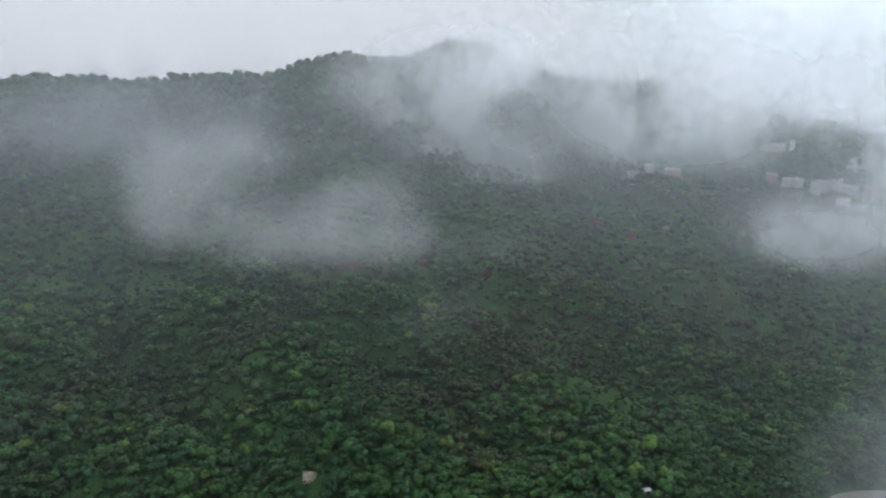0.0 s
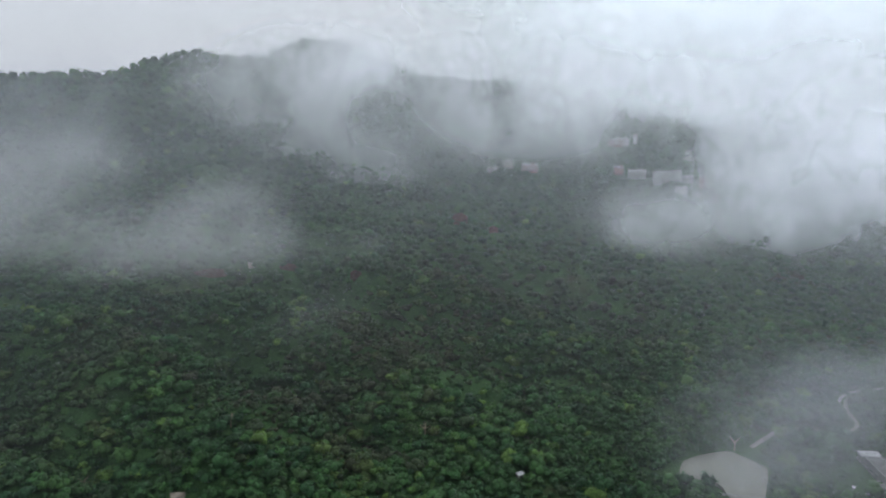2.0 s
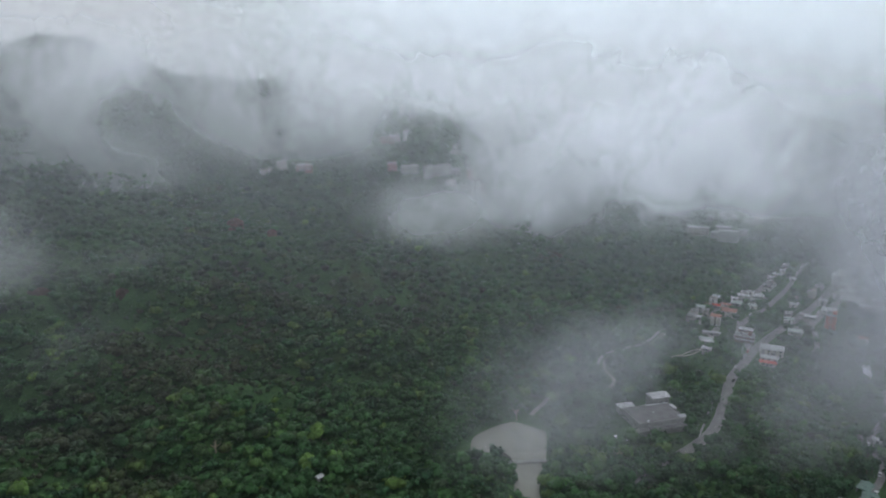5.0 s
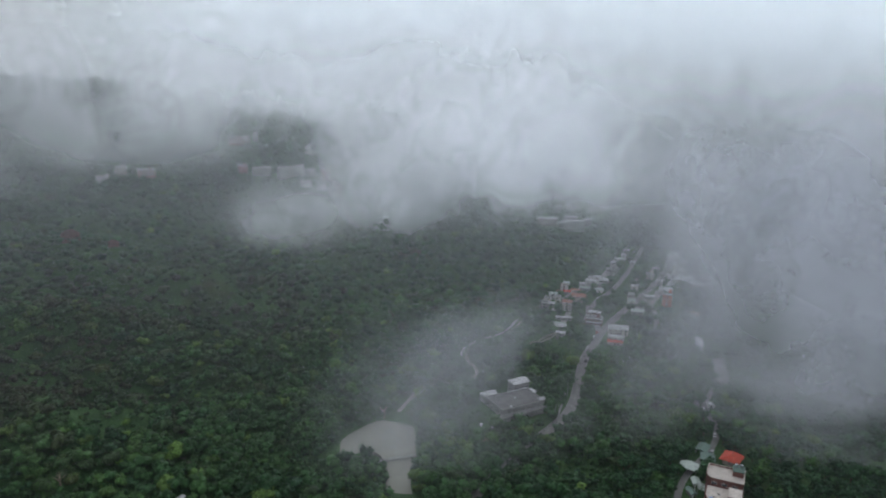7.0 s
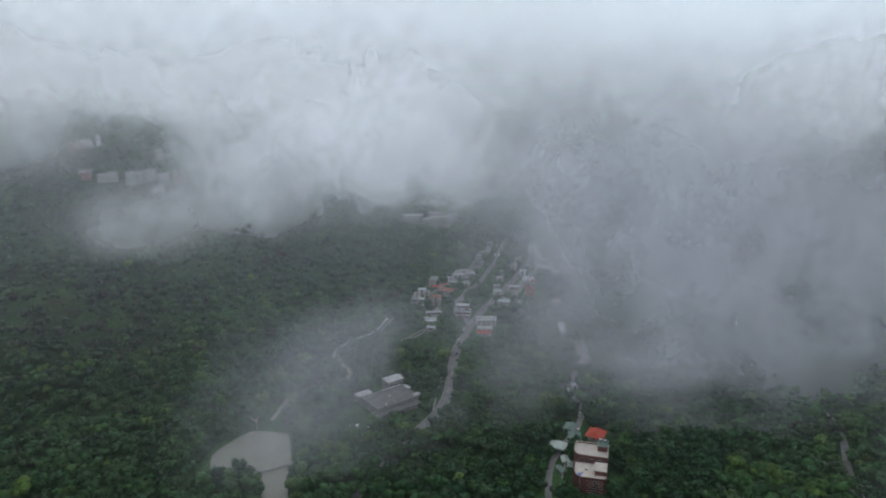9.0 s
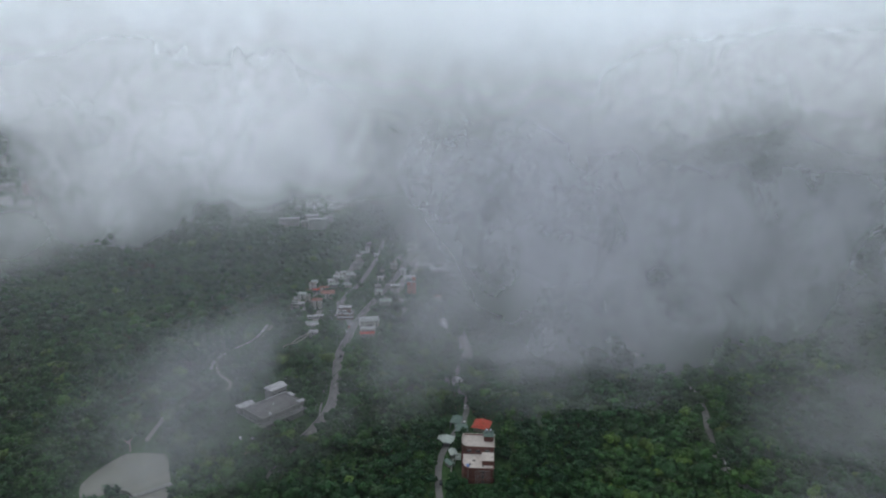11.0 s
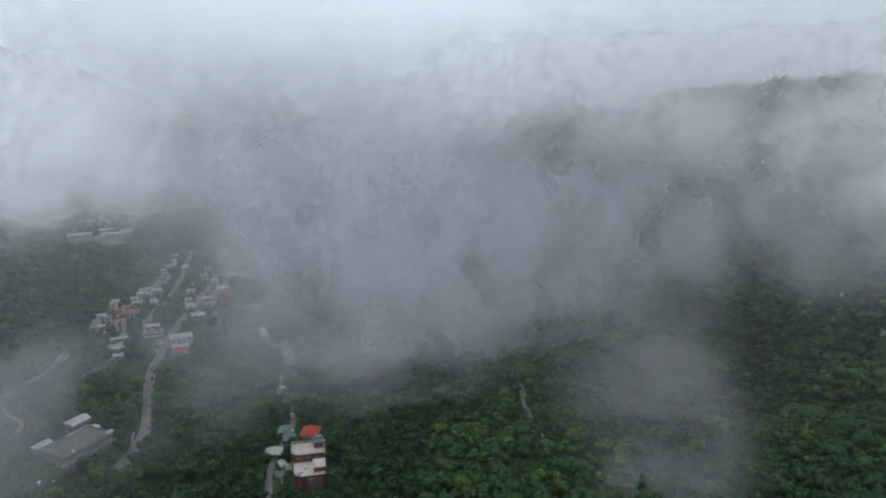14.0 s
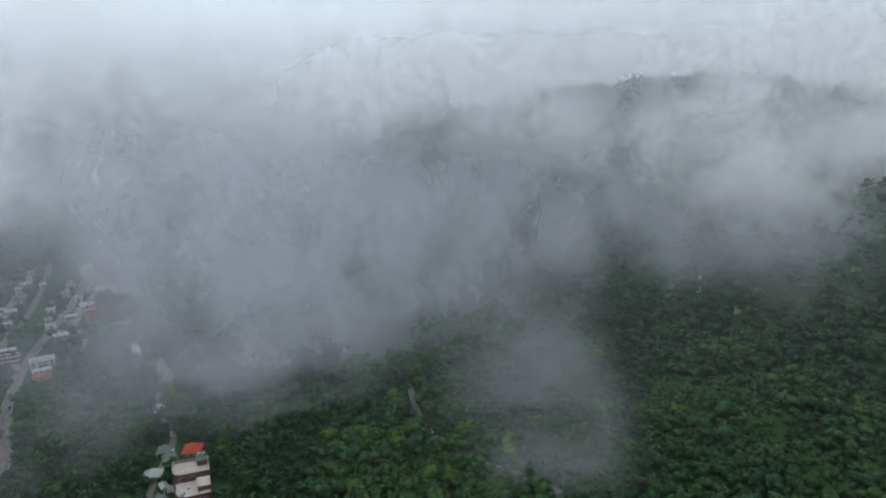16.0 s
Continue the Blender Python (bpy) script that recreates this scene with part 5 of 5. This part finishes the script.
def cloud_deck(label, material, radius, dens, a0, a1, low, high, fade, seed):
    """A far wall of low cloud across a span of bearings, thinning out at its foot and its ends."""
    verts, faces, data = [], [], []
    cols, rows = 70, 10
    for i in range(cols + 1):
        a = radians(a0 + (a1 - a0) * i / cols)
        u = max(0.0, 1 - min(i, cols - i) / (cols * 0.25)) if fade else 0.0
        for j in range(rows + 1):
            k = j / rows
            r = radius * (1 + 0.015 * math.sin(6 * a + seed) + 0.10 * k)
            foot = 35 * math.sin(4.3 * a + seed) + 22 * math.sin(11 * a + 2 * seed)
            verts.append((r * math.sin(a), r * math.cos(a), low + foot * (1 - k) + (high - low) * k))
            data += [1.6 * (1 - u * u) * min(1.0, k / 0.35), 0.0, dens]
    for i in range(cols):
        for j in range(rows):
            b_ = i * (rows + 1) + j
            faces.append((b_, b_ + rows + 1, b_ + rows + 2, b_ + 1))
    me = mesh_of("cloud_deck", verts, faces, material, True)
    me.attributes.new("puff", "FLOAT_VECTOR", "POINT").data.foreach_set("vector", data)
    return tagged(new("cloud_deck", me), label, "cloud", kind="stuff")


for radius, a0, a1, low, high, seed in ((1420, 3, 140, 60, 520, 3), (1240, 9, 140, 95, 480, 4), (1110, 14, 140, 100, 440, 5)):
    cloud_deck("low white cloud hiding the ridges behind", OVERCAST, radius, 1.0, a0, a1, low, high, True, seed)

mist_bank("torn white mist bank along the mountain's lower cliffs", [
    (-20.3, -9.9, 533, 101, 91, 0.28),
    (-22.1, -7.7, 550, 88, 71, 0.23),
    (-17.6, -7.5, 550, 110, 60, 0.21),
    (-15.4, -6.4, 550, 60, 44, 0.18),
    (-19.2, -11.5, 516, 108, 46, 0.23),
    (-14.5, -12.4, 498, 110, 55, 0.23),
    (-9.1, -12.2, 490, 93, 59, 0.28),
    (-4.4, -12.8, 481, 72, 53, 0.28),
    (-6.7, -10.5, 498, 70, 55, 0.18),
    (-3.0, -14.2, 481, 62, 33, 0.18),
    (-11.4, -13.9, 481, 96, 33, 0.15),
], CLOUD, 3, seed=1)
mist_bank("thin grey mist veiling the upper mountainside", [
    (-30.0, -5.2, 850, 145, 85, 0.22),
    (-31.5, -4.8, 800, 96, 96, 0.27),
    (-27.0, -3.4, 850, 110, 128, 0.24),
    (-24.6, -5.5, 800, 96, 120, 0.22),
    (-21.0, -4.4, 900, 234, 126, 0.19),
    (-15.6, -3.2, 900, 108, 144, 0.14),
    (-22.8, -2.7, 1000, 301, 110, 0.19),
], MIST, 3, seed=2)
mist_bank("white cloud plume pouring down the mountain gully", [
    (-6.4, -1.1, 1000, 130, 150, 0.35),
    (-3.8, -2.0, 1000, 160, 130, 0.28),
    (-0.6, -1.6, 950, 181, 162, 0.42),
    (-1.1, -4.4, 900, 153, 126, 0.35),
    (1.2, -6.2, 880, 132, 123, 0.39),
    (3.5, -8.7, 820, 123, 82, 0.35),
    (6.5, -9.3, 800, 112, 80, 0.42),
    (7.1, -7.5, 820, 82, 74, 0.28),
    (-3.5, 1.2, 1000, 120, 60, 0.45),
    (1.8, 0.6, 1000, 200, 110, 0.65),
    (5.5, 0.2, 1000, 220, 120, 0.70),
], CLOUD, 3, seed=3)
mist_bank("low white cloud hiding the far ridge", [
    (7.8, -0.7, 1000, 261, 120, 0.52),
    (15.0, 0.2, 1000, 341, 150, 0.63),
    (8.0, -5.0, 900, 180, 126, 0.17),
    (13.3, -5.6, 900, 135, 81, 0.35),
    (16.6, -4.9, 900, 153, 108, 0.42),
    (22.0, -5.5, 880, 132, 70, 0.39),
    (18.5, -6.7, 880, 150, 70, 0.32),
    (22.0, -1.8, 900, 271, 135, 0.63),
    (27.7, -1.6, 900, 300, 105, 0.60),
    (31.5, -3.4, 880, 121, 51, 0.35),
    (15.6, -2.2, 950, 170, 90, 0.60),
], CLOUD, 3, seed=4)
mist_bank("small bright mist wisp below the hillside flats", [
    (28.4, -11.9, 720, 166, 65, 0.42),
    (30.9, -11.2, 720, 108, 72, 0.42),
    (26.1, -13.2, 710, 121, 49, 0.28),
    (26.9, -11.4, 720, 86, 57, 0.24),
    (0.3, -20.2, 450, 85, 40, 0.08),
    (3.6, -14.2, 520, 99, 36, 0.13),
], CLOUD, 3, seed=5)
mist_bank("tall white cloud column over the valley head", [
    (35.1, -9.3, 800, 104, 152, 0.62),
    (33.5, -6.3, 820, 139, 131, 0.54),
    (37.7, -10.0, 790, 111, 118, 0.54),
    (37.6, -3.6, 900, 289, 198, 0.69),
    (44.3, -3.4, 900, 379, 198, 0.70),
    (42.8, -7.6, 800, 224, 104, 0.65),
    (46.8, -8.6, 780, 180, 78, 0.54),
    (48.2, -5.2, 850, 273, 179, 0.69),
    (51.7, -7.7, 780, 133, 70, 0.46),
    (41.1, -10.9, 760, 167, 61, 0.35),
    (35.7, -12.4, 760, 122, 61, 0.35),
    (21.8, -2.3, 950, 248, 104, 0.39),
    (25.5, -4.0, 930, 261, 93, 0.46),
], CLOUD, 3, seed=6)
mist_bank("thin mist rising off the pond", [
    (46.1, -26.0, 400, 128, 72, 0.10),
    (47.0, -23.8, 430, 112, 60, 0.09),
    (41.6, -30.9, 360, 108, 61, 0.10),
    (37.1, -23.9, 430, 86, 64, 0.13),
    (36.1, -24.7, 420, 53, 62, 0.23),
    (34.5, -28.2, 400, 64, 69, 0.21),
    (38.0, -26.5, 410, 80, 61, 0.22),
    (42.0, -23.9, 430, 84, 59, 0.18),
    (45.5, -22.5, 440, 75, 45, 0.16),
    (32.9, -30.3, 380, 65, 52, 0.13),
    (40.0, -27.9, 400, 64, 64, 0.16),
    (36.4, -30.8, 380, 70, 52, 0.13),
    (43.1, -26.1, 420, 67, 53, 0.13),
    (50.0, -20.3, 480, 110, 45, 0.30),
    (46.0, -21.3, 460, 90, 45, 0.28),
    (54.5, -21.0, 470, 80, 40, 0.20),
], MIST, 3, seed=7)
mist_bank("dense low cloud filling the valley head", [
    (42.8, -5.4, 880, 282, 114, 0.67),
    (49.1, -5.3, 850, 238, 136, 0.71),
    (56.2, -6.7, 820, 263, 123, 0.71),
    (45.6, -9.7, 800, 136, 48, 0.38),
    (51.9, -8.6, 800, 160, 48, 0.42),
    (37.2, -9.7, 800, 88, 136, 0.42),
    (60.0, -9.0, 780, 260, 120, 0.54),
    (70.0, -6.0, 780, 300, 150, 0.60),
], CLOUD, 3, seed=8)
mist_bank("grey mist bank drifting across the valley", [
    (71.2, -12.7, 560, 314, 236, 0.26),
    (63.6, -5.9, 720, 303, 151, 0.59),
    (62.1, -11.5, 640, 167, 128, 0.27),
    (67.9, -10.6, 650, 234, 156, 0.56),
    (72.0, -16.2, 580, 151, 145, 0.52),
    (66.9, -18.3, 540, 97, 92, 0.29),
    (57.7, -19.9, 480, 77, 72, 0.06),
    (57.2, -25.2, 400, 76, 76, 0.12),
    (60.7, -23.8, 430, 77, 73, 0.22),
    (70.7, -22.9, 440, 123, 92, 0.37),
    (73.6, -26.6, 380, 83, 57, 0.22),
    (51.2, -30.0, 330, 79, 46, 0.17),
    (46.3, -32.0, 330, 53, 29, 0.19),
    (62.4, -18.9, 520, 62, 67, 0.09),
    (76.0, -26.5, 400, 130, 60, 0.20),
    (57.0, -26.5, 400, 80, 50, 0.15),
], MIST, 3, seed=9)
mist_bank("high grey cloud over the wooded hill", [
    (81.2, -3.3, 792, 318, 119, 0.52),
    (95.2, -4.8, 623, 93, 56, 0.38),
    (103.2, -6.9, 547, 126, 60, 0.42),
    (108.7, -7.7, 532, 138, 90, 0.46),
    (114.2, -8.6, 516, 155, 98, 0.46),
    (116.9, -6.4, 547, 131, 142, 0.49),
    (113.6, -3.0, 720, 187, 93, 0.57),
    (118.5, -3.2, 720, 108, 115, 0.57),
    (110.9, -2.2, 765, 115, 69, 0.48),
    (90.6, -1.6, 855, 223, 60, 0.35),
    (118.1, -10.3, 532, 213, 106, 0.35),
    (112.6, -1.0, 738, 266, 103, 0.63),
    (118.4, -2.1, 684, 178, 151, 0.63),
    (87.5, -2.2, 810, 260, 73, 0.56),
    (109.9, -3.9, 592, 83, 53, 0.42),
    (77.5, -6.8, 608, 134, 85, 0.48),
    (91.1, -4.0, 638, 269, 76, 0.22),
    (104.0, -5.5, 560, 160, 60, 0.50),
    (112.0, -6.2, 560, 170, 90, 0.50),
    (97.0, -4.2, 620, 140, 60, 0.35),
    (84.0, -1.0, 800, 300, 110, 0.55),
    (88.0, 0.6, 840, 280, 90, 0.55),
    (98.0, 1.2, 840, 260, 60, 0.55),
    (107.0, 0.8, 840, 240, 70, 0.60),
    (117.0, 0.5, 800, 240, 90, 0.60),
], CLOUD, 3, seed=10)
mist_bank("grey mist bank standing before the wooded hill", [
    (75.3, -14.8, 560, 506, 213, 0.39),
    (90.9, -22.0, 450, 234, 144, 0.25),
    (66.1, -10.3, 660, 212, 132, 0.53),
    (72.5, -9.3, 660, 212, 132, 0.57),
    (79.9, -14.1, 600, 150, 138, 0.67),
    (82.7, -17.4, 570, 97, 91, 0.53),
    (76.9, -19.9, 520, 114, 78, 0.53),
    (70.8, -21.2, 480, 86, 77, 0.48),
    (81.1, -22.8, 480, 91, 57, 0.38),
    (73.7, -25.4, 420, 75, 67, 0.38),
    (60.6, -23.5, 390, 78, 74, 0.29),
    (66.9, -15.1, 580, 163, 99, 0.48),
    (89.4, -13.8, 620, 130, 118, 0.48),
    (93.1, -11.4, 640, 205, 83, 0.48),
    (89.4, -18.4, 560, 89, 61, 0.44),
    (87.0, -8.5, 620, 260, 150, 0.40),
    (97.0, -9.5, 600, 200, 90, 0.40),
], MIST, 3, seed=11)
mist_bank("grey mist drifting low over the wooded slope", [
    (96.3, -21.8, 480, 81, 62, 0.28),
    (92.9, -21.0, 490, 88, 73, 0.28),
    (93.6, -28.1, 350, 87, 73, 0.30),
    (99.9, -26.4, 360, 61, 61, 0.28),
    (101.6, -30.5, 330, 46, 43, 0.24),
    (96.8, -32.2, 320, 86, 41, 0.30),
    (102.2, -11.3, 620, 199, 80, 0.36),
    (112.7, -11.7, 600, 253, 72, 0.36),
    (106.8, -14.8, 570, 183, 57, 0.30),
    (116.2, -12.9, 560, 179, 56, 0.33),
    (118.9, -16.6, 500, 85, 55, 0.18),
    (97.9, -14.9, 590, 130, 71, 0.28),
], MIST, 3, seed=12)
mist_bank("thin even mist veil across the valley side", [
    (74.6, -12.8, 540, 303, 195, 0.20),
    (81.5, -12.4, 560, 236, 168, 0.26),
    (80.2, -19.6, 440, 185, 114, 0.16),
    (74.3, -21.4, 430, 129, 94, 0.10),
    (68.5, -15.9, 520, 104, 78, 0.06),
], MIST, 3, seed=13)
